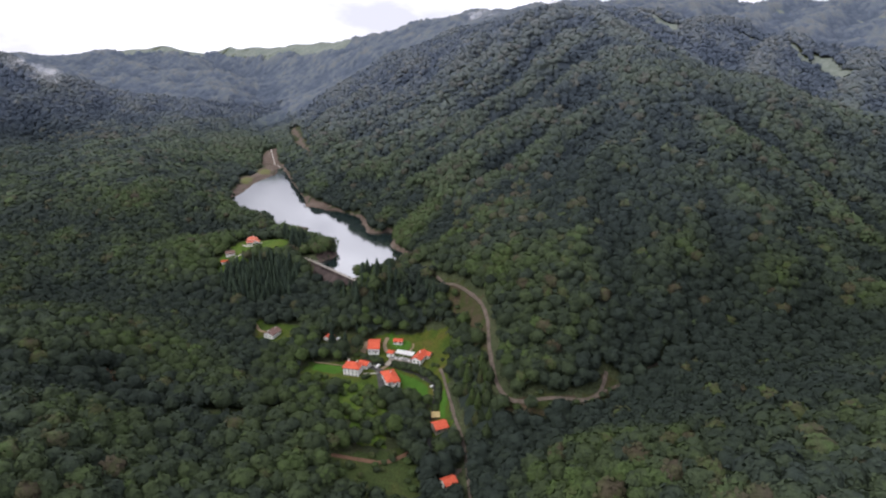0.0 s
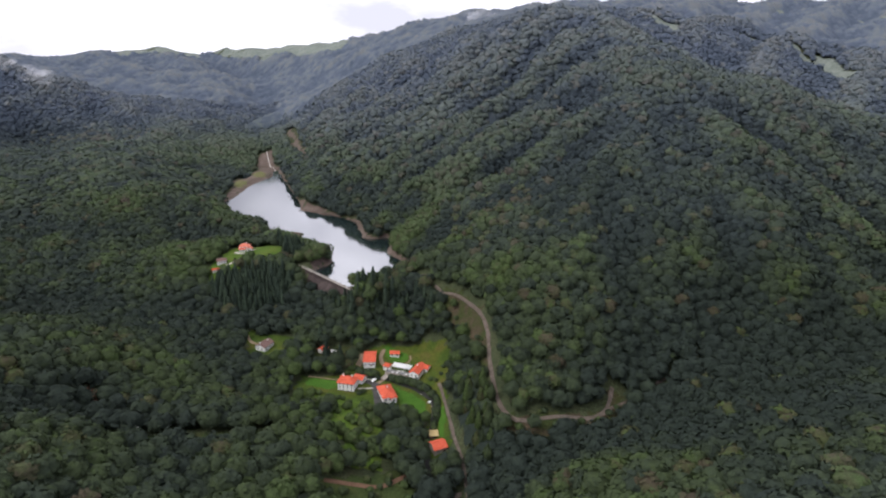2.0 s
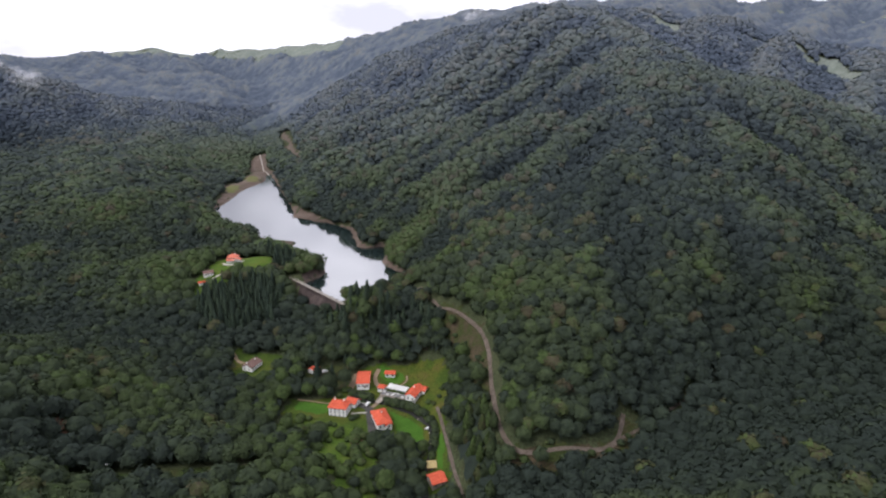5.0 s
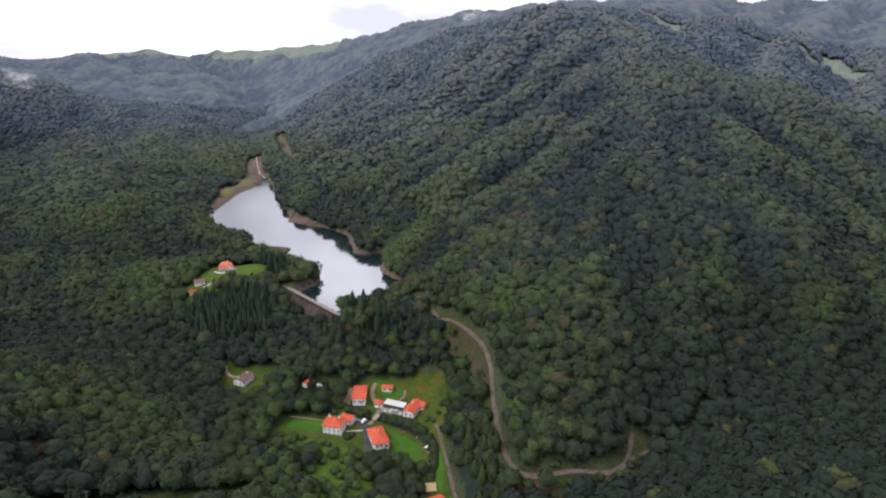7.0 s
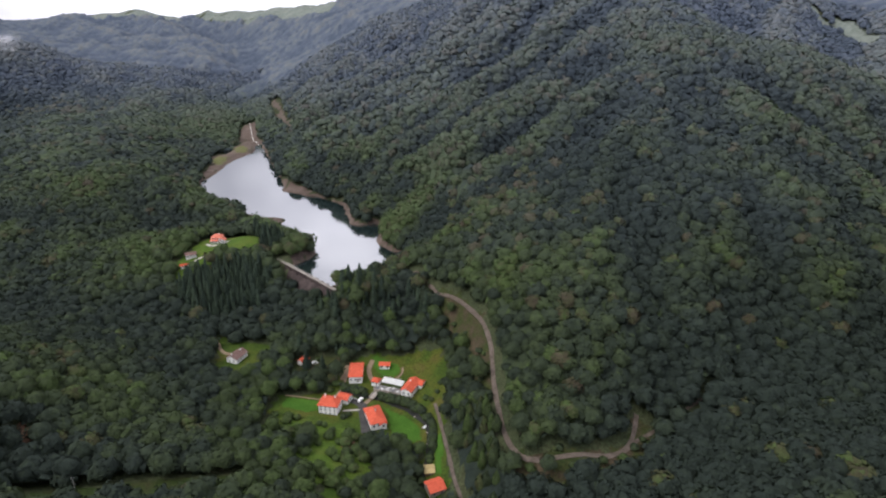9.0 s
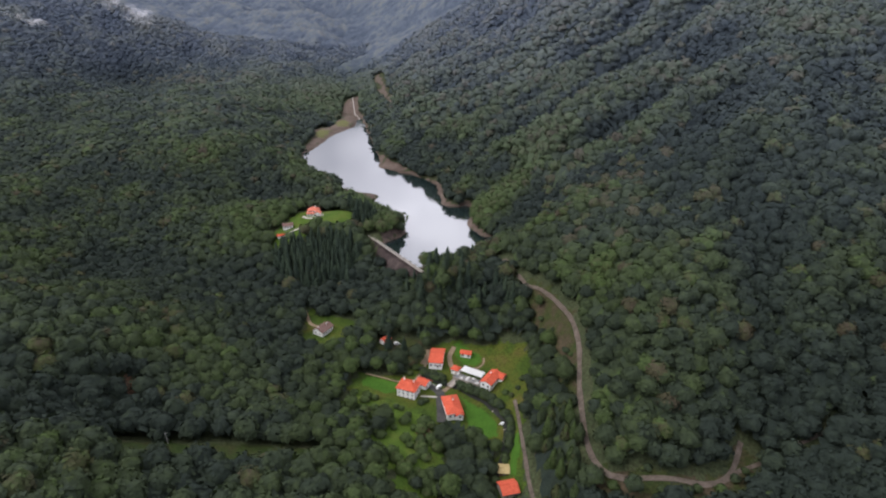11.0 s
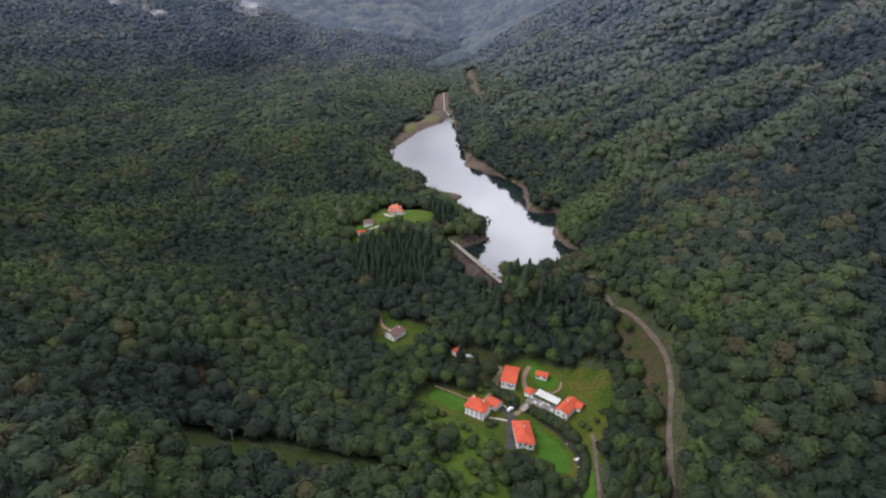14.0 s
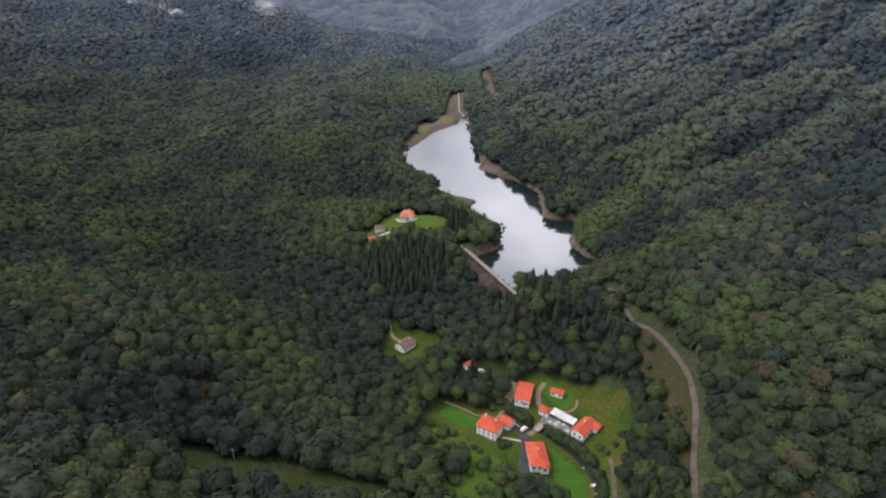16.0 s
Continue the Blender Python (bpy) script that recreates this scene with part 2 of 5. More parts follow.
def mist_material():
    """Thin drifting mist: mostly clear, with denser threads."""
    m = bpy.data.materials.new("drifting_mist")
    m.use_nodes = True
    nodes, links = m.node_tree.nodes, m.node_tree.links
    shader = nodes["Principled BSDF"]
    shader.inputs["Base Color"].default_value, shader.inputs["Roughness"].default_value = (0.9, 0.9, 0.92, 1), 1.0
    shader.inputs["Specular IOR Level"].default_value = 0.0
    where = nodes.new("ShaderNodeTexCoord")
    puff = nodes.new("ShaderNodeTexNoise")
    puff.inputs["Scale"].default_value, puff.inputs["Detail"].default_value = 0.035, 4
    links.new(where.outputs["Object"], puff.inputs["Vector"])
    dense = nodes.new("ShaderNodeMapRange")
    for key, v in (("From Min", 0.45), ("From Max", 0.72), ("To Min", 0.0), ("To Max", 0.24)):
        dense.inputs[key].default_value = v
    links.new(puff.outputs["Fac"], dense.inputs["Value"])
    links.new(dense.outputs[0], shader.inputs["Alpha"])
    return m


M_MIST = mist_material()
M_GLASS = bpy.data.materials.new("window_glass")
M_GLASS.use_nodes = True
g = M_GLASS.node_tree.nodes["Principled BSDF"]
g.inputs["Base Color"].default_value, g.inputs["Roughness"].default_value, g.inputs["IOR"].default_value = (0.02, 0.025, 0.03, 1), 0.08, 1.5

M_WATER = bpy.data.materials.new("lake_water")
M_WATER.use_nodes = True
nodes, links = M_WATER.node_tree.nodes, M_WATER.node_tree.links
w = nodes["Principled BSDF"]
w.inputs["Base Color"].default_value, w.inputs["Roughness"].default_value = (0.012, 0.020, 0.020, 1), 0.06
w.inputs["IOR"].default_value, w.inputs["Specular IOR Level"].default_value = 1.85, 1.0
where = nodes.new("ShaderNodeTexCoord")
ripple = nodes.new("ShaderNodeTexNoise")
ripple.inputs["Scale"].default_value, ripple.inputs["Detail"].default_value = 0.35, 3
links.new(where.outputs["Object"], ripple.inputs["Vector"])
lift = nodes.new("ShaderNodeBump")
lift.inputs["Strength"].default_value, lift.inputs["Distance"].default_value = 0.25, 0.03
links.new(ripple.outputs["Fac"], lift.inputs["Height"])
links.new(lift.outputs[0], w.inputs["Normal"])


# ---------------------------------------------------------------- building helpers
def part(name, bm, mat, parent=None, label="", smooth=False):
    """Link a bmesh as one mesh object under a thing or a part."""
    me = bpy.data.meshes.new(name)
    bm.to_mesh(me)
    bm.free()
    me.materials.append(mat)
    if smooth:
        me.polygons.foreach_set("use_smooth", [True] * len(me.polygons))
    ob = new(name, me)
    ob.parent = parent
    if label:
        ob["label"] = label
    return ob


def thing(name, m, label, category, group="", kind=""):
    ob = new(name)
    ob.matrix_basis = m
    return tagged(ob, label, category, group, kind)


def box(bm, x0, y0, z0, x1, y1, z1, bevel=0.0):
    made = bmesh.ops.create_cube(bm, size=1.0, matrix=Matrix.Translation(((x0 + x1) / 2, (y0 + y1) / 2, (z0 + z1) / 2)) @ Matrix.Diagonal((x1 - x0, y1 - y0, z1 - z0, 1)))
    if bevel:
        edges = {e for v in made["verts"] for e in v.link_edges}
        bmesh.ops.bevel(bm, geom=list(edges), offset=bevel, segments=1, affect="EDGES")
    return bm


def boxes(*corners, bevel=0.0):
    bm = bmesh.new()
    for c in corners:
        box(bm, *c, bevel=bevel)
    return bm


def arrays_mesh(name, verts, faces, mat, tint=None, smooth=False, haze=None, facing=None):
    """A mesh from arrays of places and of triangles or quads."""
    me = bpy.data.meshes.new(name)
    n, k = faces.shape
    me.vertices.add(len(verts))
    me.vertices.foreach_set("co", np.ascontiguousarray(verts, np.float32).ravel())
    me.loops.add(n * k)
    me.loops.foreach_set("vertex_index", np.ascontiguousarray(faces, np.int32).ravel())
    me.polygons.add(n)
    me.polygons.foreach_set("loop_start", np.arange(0, n * k, k, dtype=np.int32))
    me.update(calc_edges=True)
    if smooth:
        me.polygons.foreach_set("use_smooth", np.ones(n, bool))
    if tint is not None:
        me.attributes.new("tint", "FLOAT", "POINT").data.foreach_set("value", np.ascontiguousarray(tint, np.float32))
    if haze is not None:
        me.attributes.new("haze", "FLOAT", "POINT").data.foreach_set("value", np.ascontiguousarray(haze, np.float32))
    if facing is not None:
        me.polygons.foreach_set("use_smooth", np.ones(n, bool))
        me.attributes.new("custom_normal", "FLOAT_VECTOR", "POINT").data.foreach_set("vector", np.ascontiguousarray(facing, np.float32).ravel())
    me.materials.append(mat)
    return new(name, me)
# ---------------------------------------------------------------- lie of the land
LAKE_Z = 4.2
# crests, streams and tracks: plan in metres and ground height, from which the land is spread
STREAMS = [
    [(-100, 130, 0), (-120, 230, 0), (-205, 330, 0), (-285, 430, 0), (-320, 560, 0), (-350, 700, 2)],
    [(-61, -17, -33), (-41, -22, -33), (-17, -38, -33.5), (-5, -55, -34), (-3, -90, -35.5), (3, -135, -38), (22, -210, -42), (40, -330, -48), (60, -600, -60)],
    [(-118, 88, -20), (-104, 45, -26), (-85, 8, -30), (-61, -17, -33)],
    [(-1000, 420, 10), (-760, 330, -2), (-620, 262, -8), (-500, 215, -12), (-420, 150, -17), (-330, 85, -22), (-250, 62, -25), (-180, 14, -28), (-112, -12, -31), (-70, -14, -32.5)],
    [(-356, 800, 6), (-392, 960, 30), (-470, 1150, 52), (-560, 1414, 80), (-760, 1800, 120), (-950, 2250, 190)],
    [(46, -132, -30), (104, -110, -21), (150, -90, -15), (226, -78, -8), (288, -40, 0), (383, 35, 14), (470, 105, 34), (640, 180, 70), (900, 260, 110)],
    [(640, 480, 120), (560, 560, 130), (480, 640, 150)],
]
CRESTS = [
    [(38, -2, 26), (82, 36, 54), (122, 66, 66), (166, 100, 82), (186, 160, 108), (190, 212, 134), (226, 272, 168), (262, 330, 196), (285, 430, 232), (262, 560, 290), (232, 694, 332)],
    [(232, 694, 332), (184, 764, 332), (114, 843, 313), (20, 928, 280), (-121, 1043, 232), (-289, 1172, 176), (-450, 1290, 112)],
    [(262, 330, 196), (301, 318, 200), (362, 280, 174), (500, 292, 151), (580, 310, 145), (760, 380, 150)],
    [(160, 322, 146), (88, 325, 120), (12, 379, 94), (-5, 427, 106), (-78, 644, 104)],
    [(126, 423, 150), (60, 560, 190), (-40, 800, 165), (-99, 933, 155)],
    [(64, 208, 71), (77, 143, 69), (30, 120, 48), (4, 78, 22)],
    [(12, 247, 74), (-40, 230, 34), (-66, 300, 28), (-67, 361, 38), (-150, 440, 36), (-230, 620, 50), (-300, 800, 60)],
    [(168, 78, 66), (202, 62, 61), (299, 29, 36), (340, 10, 18)],
    [(212, -6, 31), (156, -42, 17), (112, -52, 17), (75, -80, 4)],
    [(321, 122, 79), (338, 82, 61), (308, 166, 110), (286, 246, 132)],
    [(425, 201, 94), (440, 162, 56)],
    [(125, -222, 28), (164, -220, 42), (199, -184, 33), (260, -170, 36), (340, -150, 52), (470, -120, 80), (640, -60, 120)],
    [(152, -170, 18), (160, -104, 0), (225, -120, 8), (283, -96, 10)],
    [(62, -188, 0), (81, -208, 17), (100, -300, 30)],
    [(-142, 168, 12), (-185, 172, 15), (-216, 165, 16.5), (-232, 138, 11), (-222, 104, -2)],
    [(-216, 165, 16.5), (-262, 206, 15), (-319, 235, 12), (-397, 321, 21), (-420, 344, 32), (-520, 470, 42), (-620, 660, 44), (-794, 973, 46)],
    [(-297, -49, 14), (-250, -84, 14), (-280, -104, 21), (-340, -130, 30), (-480, -160, 46), (-700, -180, 70)],
    [(-201, -66, -8), (-141, -72, -22), (-98, -58, -28)],
    [(-205, -132, -12), (-160, -123, -13), (-112, -118, -16), (-82, -116, -18), (-57, -110, -22)],
    [(-280, -104, 21), (-240, -150, 20), (-196, -158, 16), (-184, -188, 22), (-190, -260, 34), (-240, -400, 50)],
    [(-142, -172, -6), (-100, -145, -9), (-72, -150, -18), (-60, -200, -18), (-60, -300, -20)],
    [(-500, 240, -8), (-502, 300, 2), (-418, 262, 2)],
    [(-1009, 940, 33), (-850, 1060, 70), (-911, 1151, 141), (-1054, 1180, 190), (-1223, 1181, 247), (-1500, 1100, 300), (-1900, 900, 340)],
    [(-700, 1080, 78), (-761, 1119, 92), (-911, 1151, 139)],
    [(-1131, 1316, 128), (-1500, 1700, 210), (-1986, 2234, 270)],
    [(-2600, 1900, 300), (-1986, 2234, 262), (-1844, 2335, 280), (-1630, 2468, 330), (-1439, 2568, 343), (-1244, 2655, 328), (-996, 2640, 364), (-707, 2617, 388), (-499, 2557, 388)],
    [(-499, 2557, 388), (-432, 2162, 362), (-206, 2090, 408), (-60, 2048, 444), (80, 1997, 457), (209, 1889, 447), (302, 1777, 454), (693, 1896, 490), (1018, 1661, 462), (1380, 1802, 510), (1900, 1700, 520)],
    [(-450, 1290, 112), (-340, 1560, 190), (-420, 1900, 290)],
    [(-3200, 2300, 190), (-2500, 2700, 190), (-1700, 3150, 210), (-700, 3350, 250), (-150, 2800, 300), (350, 2500, 330), (900, 2500, 380), (1800, 2500, 400)],
    [(-754, 1660, 150), (-900, 2000, 210), (-1190, 2150, 240)],
    [(554, 992, 333), (674, 938, 296), (735, 848, 272), (809, 740, 228), (739, 543, 168)],
    [(554, 992, 333), (620, 1400, 420), (693, 1896, 490)],
    [(585, 870, 240), (655, 663, 192)],
    [(784, 823, 262), (1107, 1113, 296), (1204, 1195, 336), (1380, 1802, 510)],
]
LEVELS = [
    [(-100, -30, -30), (-78, -36, -30.5), (-66, -38, -31), (-50, -34, -31), (-38, -46, -31)],
    [(-62, 0, -29), (-50, 10, -28.5), (-36, 12, -28.5), (-36, -12, -29.5), (-16, -16, -29), (4, 8, -28)],
    [(-30, 34, -24), (-66, 44, -18), (-86, 74, 4), (-66, 74, 7), (-50, 84, 8), (-34, 80, 10)],
    [(-154, 20, -27), (-132, 28, -27), (-98, 16, -26)],
    [(2, -48, -30), (8, -84, -33), (14, -116, -35), (20, -150, -37)],
    [(2, 52, 15), (11, 44, 15.5), (22, 28, 15), (31.5, 5, 13), (36, -22, 9.5), (35.5, -43, 6.5), (35.5, -60, 3.5), (37, -84, -1), (40, -98, -4), (45.5, -107, -7), (61, -109, -7.2), (80, -107, -7), (92, -106, -7), (104, -100, -7), (113, -88, -6.5), (117, -78, -6)],
]
# the shore, anticlockwise from the dam's left end
SHORE = [(-127, 119.5), (-134, 129), (-124, 146), (-119, 160), (-126, 178), (-146, 206), (-176, 238), (-180, 256), (-176, 270), (-181, 279), (-215, 286), (-250, 312), (-292, 352), (-332, 402), (-353, 461), (-349, 489), (-353, 539), (-359, 594), (-357, 653), (-351, 687), (-354, 719), (-368, 770), (-370, 795), (-358, 800), (-354, 768), (-337, 733), (-302, 642), (-261, 540), (-236, 477), (-223, 444), (-215, 405), (-199, 398), (-179, 384), (-163, 382), (-142, 363), (-120, 339), (-110, 304), (-97, 258), (-83, 252), (-70, 261), (-58, 244), (-64, 208), (-57, 186), (-46, 172), (-32, 166), (-30, 140), (-42, 112), (-62, 96), (-82, 92), (-90, 81.5)]
# spurs that come down the big mountain's western flank to the lake
SPURS = [
    [(40, 196), (100, 222), (150, 250), (205, 288)], [(-30, 262), (30, 272), (90, 300), (150, 330)], [(-30, 318), (54, 338), (110, 372), (190, 430)],
    [(-100, 372), (-40, 384), (40, 400)], [(-140, 436), (-20, 442), (65, 446), (131, 470), (220, 530)], [(-170, 520), (-60, 528), (40, 548), (130, 590), (200, 620)],
    [(-220, 604), (-85, 632), (10, 648), (80, 668), (180, 706)], [(-250, 712), (-130, 740), (-20, 770), (70, 790)], [(-270, 812), (-160, 838), (-60, 866)],
    [(-300, 918), (-180, 914), (-80, 936)], [(-340, 1023), (-181, 996), (-60, 990)]]
DAM_A, DAM_B = (-147.0, 138.0), (-86.0, 74.0)


def spread(lines):
    """Points along a line, closer together near the village."""
    out = []
    for line in lines:
        for a, b in zip(line[:-1], line[1:]):
            a, b = np.array(a, float), np.array(b, float)
            step = 26 + 0.07 * np.hypot(*(a + b)[:2] / 2)
            for k in range(max(1, int(np.hypot(*(b - a)[:2]) / step))):
                out.append(a + (b - a) * k / max(1, int(np.hypot(*(b - a)[:2]) / step)))
        out.append(np.array(line[-1], float))
    return np.array(out)


SPOTS = spread(STREAMS + CRESTS + LEVELS)
# spots that nearly coincide would tear the surface
kept = []
for p in SPOTS:
    if all((p[0] - q[0]) ** 2 + (p[1] - q[1]) ** 2 > 36 for q in kept):
        kept.append(p)
SPOTS = np.array(kept)
SOFT = 900.0


def kernel(x, y):
    d2 = (np.asarray(x)[..., None] - SPOTS[:, 0]) ** 2 + (np.asarray(y)[..., None] - SPOTS[:, 1]) ** 2
    return -np.sqrt(d2 + SOFT)


n_spots = len(SPOTS)
system = np.zeros((n_spots + 1, n_spots + 1))
system[:n_spots, :n_spots] = kernel(SPOTS[:, 0], SPOTS[:, 1]) + np.eye(n_spots) * 6.0
system[:n_spots, n_spots] = system[n_spots, :n_spots] = 1
WEIGHTS = np.linalg.solve(system, np.r_[SPOTS[:, 2], 0])


def shore_distance(x, y):
    """Metres outside the shore line; negative inside the lake."""
    x, y = np.asarray(x, float), np.asarray(y, float)
    near, inside = np.full(x.shape, 1e9), np.zeros(x.shape, bool)
    for (ax, ay), (bx, by) in zip(SHORE, SHORE[1:] + SHORE[:1]):
        ux, uy = bx - ax, by - ay
        k = np.clip(((x - ax) * ux + (y - ay) * uy) / (ux * ux + uy * uy), 0, 1)
        near = np.minimum(near, np.hypot(x - ax - k * ux, y - ay - k * uy))
        cross = (ay > y) != (by > y)
        with np.errstate(divide="ignore", invalid="ignore"):
            inside ^= cross & (x < ux * (y - ay) / (uy if uy else 1e-9) + ax)
    return np.where(inside, -near, near)


def waves(x, y, size, seed):
    """Smooth random relief of about unit height and the given wavelength."""
    r, out = np.random.RandomState(seed), 0
    for k in range(7):
        a, p, f = r.uniform(0, 6.283), r.uniform(0, 6.283), r.uniform(0.6, 1.6) * 6.283 / size
        out = out + np.sin((np.cos(a) * x + np.sin(a) * y) * f + p)
    return out / 2.6


def spur_crest(x, y):
    """How far a place belongs to the big mountain's western flank, and how near it is to a spur's crest."""
    west = np.clip((y - 175) / 60, 0, 1) * np.clip((1150 - y) / 150, 0, 1) * np.clip(shore_distance(x, y) / 90, 0, 1) * np.clip((270 - x) / 120, 0, 1) * np.clip((x + 420) / 90, 0, 1)
    wx, wy = x + 9 * waves(x, y, 120, 61), y + 9 * waves(x, y, 110, 64)
    return west, np.exp(-(np.minimum.reduce([line_distance(wx, wy, s) for s in SPURS]) / 29) ** 2)


def land(x, y):
    """The ground's height at places given as arrays."""
    x, y = np.asarray(x, float), np.asarray(y, float)
    flat_x, flat_y, z = x.ravel(), y.ravel(), np.zeros(x.size)
    for k in range(0, x.size, 20000):
        z[k:k + 20000] = kernel(flat_x[k:k + 20000], flat_y[k:k + 20000]) @ WEIGHTS[:n_spots] + WEIGHTS[n_spots]
    z = z.reshape(x.shape)
    away = np.hypot(x + 30, y + 40)
    steep = np.clip((away - 130) / 300, 0, 1)
    z = z + steep * (1.6 * waves(x, y, 60, 3) + 4.5 * waves(x, y, 150, 4)) + np.clip((away - 900) / 900, 0, 1) * 7 * waves(x, y, 420, 5)
    # spurs and gullies that run down the big mountain's flanks
    west, spur = spur_crest(x, y)
    z = z + west * 40 * (spur - 0.66)
    south = np.clip((x - 60) / 60, 0, 1) * np.clip((170 - y) / 80, 0, 1) * np.clip((y + 60) / 60, 0, 1)
    z = z + south * 5.0 * np.sin((x - 0.3 * y + 14 * waves(x, y, 150, 62)) * 6.283 / 84)
    east = np.clip((x - 430) / 200, 0, 1) * np.clip((y - 350) / 200, 0, 1)
    z = z + east * 13 * np.sin((x - 0.8 * y + 30 * waves(x, y, 300, 63)) * 6.283 / 210)
    # a spur on the south-eastern shoulder, with a deep gully behind it
    z = z + 13 * np.exp(-(line_distance(x, y, [(312, 250), (328, 205), (368, 172), (400, 136), (428, 104)]) / 20) ** 2) - 20 * np.exp(-(line_distance(x, y, [(352, 266), (392, 226), (436, 176), (470, 130)]) / 24) ** 2)
    # folds of the far range
    fold = np.clip((away - 1350) / 500, 0, 1)
    z = z + fold * (26 * (0.45 - np.abs(waves(x, y, 520, 65))) + 9 * (0.45 - np.abs(waves(x, y, 210, 66))))
    # lake basin and its bare banks
    d = shore_distance(x, y) + 1.2 * waves(x, y, 26, 8)
    ux, uy = DAM_B[0] - DAM_A[0], DAM_B[1] - DAM_A[1]
    below = ((x - DAM_A[0]) * uy - (y - DAM_A[1]) * ux) / np.hypot(ux, uy)  # metres downstream of the dam's line
    upstream = below < 1.0
    cliff = 0.62 + 1.3 * np.exp(-((x + 127) / 18) ** 2 - ((y - 155) / 26) ** 2)
    z = np.where(d < 60, np.minimum(z, LAKE_Z + 0.8 + np.maximum(d, 0) * cliff), z)
    z = np.where(upstream & (d < 40), np.maximum(z, LAKE_Z + np.minimum(d * (0.22 + 0.6 * (cliff - 0.62)), 3.0 + 3.5 * (cliff - 0.62))), z)
    z = np.where(upstream & (d < 0), LAKE_Z - np.minimum(7.0, 0.3 - 0.45 * d), z)
    # bed of the brook
    b = line_distance(x, y, BROOK)
    return z - 1.5 * np.clip(1 - b / 3.5, 0, 1)


def line_distance(x, y, line):
    near = np.full(np.shape(x), 1e9)
    for (ax, ay), (bx, by) in zip([p[:2] for p in line[:-1]], [p[:2] for p in line[1:]]):
        ux, uy = bx - ax, by - ay
        k = np.clip(((x - ax) * ux + (y - ay) * uy) / (ux * ux + uy * uy), 0, 1)
        near = np.minimum(near, np.hypot(x - ax - k * ux, y - ay - k * uy))
    return near


def inside(x, y, polygon, margin=0.0):
    """Whether places lie in a polygon, or within a margin of its edge."""
    x, y = np.asarray(x, float), np.asarray(y, float)
    odd = np.zeros(x.shape, bool)
    for (ax, ay), (bx, by) in zip(polygon, polygon[1:] + polygon[:1]):
        cross = (ay > y) != (by > y)
        odd ^= cross & (x < (bx - ax) * (y - ay) / ((by - ay) if by != ay else 1e-9) + ax)
    if margin:
        odd = odd | (line_distance(x, y, polygon + polygon[:1]) < margin)
    return odd


BROOK = [(-100, 30), (-84, 4), (-66, -14), (-56, -19.5), (-41.5, -23), (-32, -28), (-19, -35), (-10, -45), (-6, -52), (-4.5, -62), (-5, -80), (-8, -100), (-4, -135)]


# ---------------------------------------------------------------- ground, water, tracks
def steps(a, b, fine, low, high, grow):
    """Grid lines: fine between a and b, widening outwards to low and high."""
    mid = list(np.arange(a, b + 0.1, fine))
    up, step = [mid[-1]], fine
    while up[-1] < high:
        step *= grow
        up.append(up[-1] + step)
    down, step = [mid[0]], fine
    while down[-1] > low:
        step *= grow
        down.append(down[-1] - step)
    return np.array(down[:0:-1] + mid + up[1:])


GX = steps(-400, 400, 5.5, -3400, 3400, 1.034)
GY = steps(-280, 480, 5.5, -1500, 3400, 1.034)
grid_x, grid_y = np.meshgrid(GX, GY)
GZ = land(grid_x, grid_y)


def ground_z(x, y):
    """The height of the ground sheet."""
    x, y = np.asarray(x, float), np.asarray(y, float)
    i = np.clip(np.searchsorted(GX, x) - 1, 0, len(GX) - 2)
    j = np.clip(np.searchsorted(GY, y) - 1, 0, len(GY) - 2)
    u = np.clip((x - GX[i]) / (GX[i + 1] - GX[i]), 0, 1)
    v = np.clip((y - GY[j]) / (GY[j + 1] - GY[j]), 0, 1)
    return (GZ[j, i] * (1 - u) + GZ[j, i + 1] * u) * (1 - v) + (GZ[j + 1, i] * (1 - u) + GZ[j + 1, i + 1] * u) * v


def sheet_faces(rows, cols):
    k = np.arange(rows * cols).reshape(rows, cols)
    return np.stack([k[:-1, :-1], k[:-1, 1:], k[1:, 1:], k[1:, :-1]], -1).reshape(-1, 4)


ground = arrays_mesh("ground", np.stack([grid_x, grid_y, GZ], -1).reshape(-1, 3), sheet_faces(*grid_x.shape), M_GROUND, smooth=True)
tagged(ground, "dark wooded valley floor and mountain slopes", "ground", kind="structure")

# the clearings
VILLAGE = [(-108, -22), (-84, -20), (-72, -6), (-68, 12), (-56, 20), (-46, 25), (-28, 20), (-10, 24), (3, 15), (9, 0), (8, -24), (6, -44), (6, -80), (9, -98), (3, -114), (-9, -114), (-9, -70), (-20, -70), (-34, -60), (-46, -66), (-60, -56), (-84, -56), (-112, -44)]
SLOPE = [(-104, -44), (-84, -48), (-60, -52), (-46, -66), (-38, -84), (-34, -130), (-52, -134), (-66, -108), (-84, -92), (-104, -72), (-110, -56)]
STRIP = [(-204, -140), (-182, -125), (-151, -117), (-119, -112), (-96, -110), (-86, -118), (-113, -130), (-150, -138), (-186, -156)]
LOWMEADOW = [(-66, -150), (-44, -140), (-25, -122), (-19, -130), (-9, -146), (-12, -170), (-34, -180), (-58, -180)]
LOWPLOT = [(-2, -158), (0, -148), (6, -139), (13, -134), (16, -141), (12, -150), (12, -158), (6, -164), (0, -162)]
YARD = [(2, -149), (6, -141), (12, -135), (14.5, -141), (11, -149), (7, -151)]
ROADSIDE = [(-2, 58), (8, 54), (24, 34), (34, 8), (37, -30), (36, -62), (26, -60), (20, -20), (11, 8), (2, 34)]
BENDSIDE = [(38, -92), (44, -104), (62, -105), (92, -102), (106, -95), (116, -76), (123, -84), (118, -102), (96, -116), (64, -124), (44, -122)]
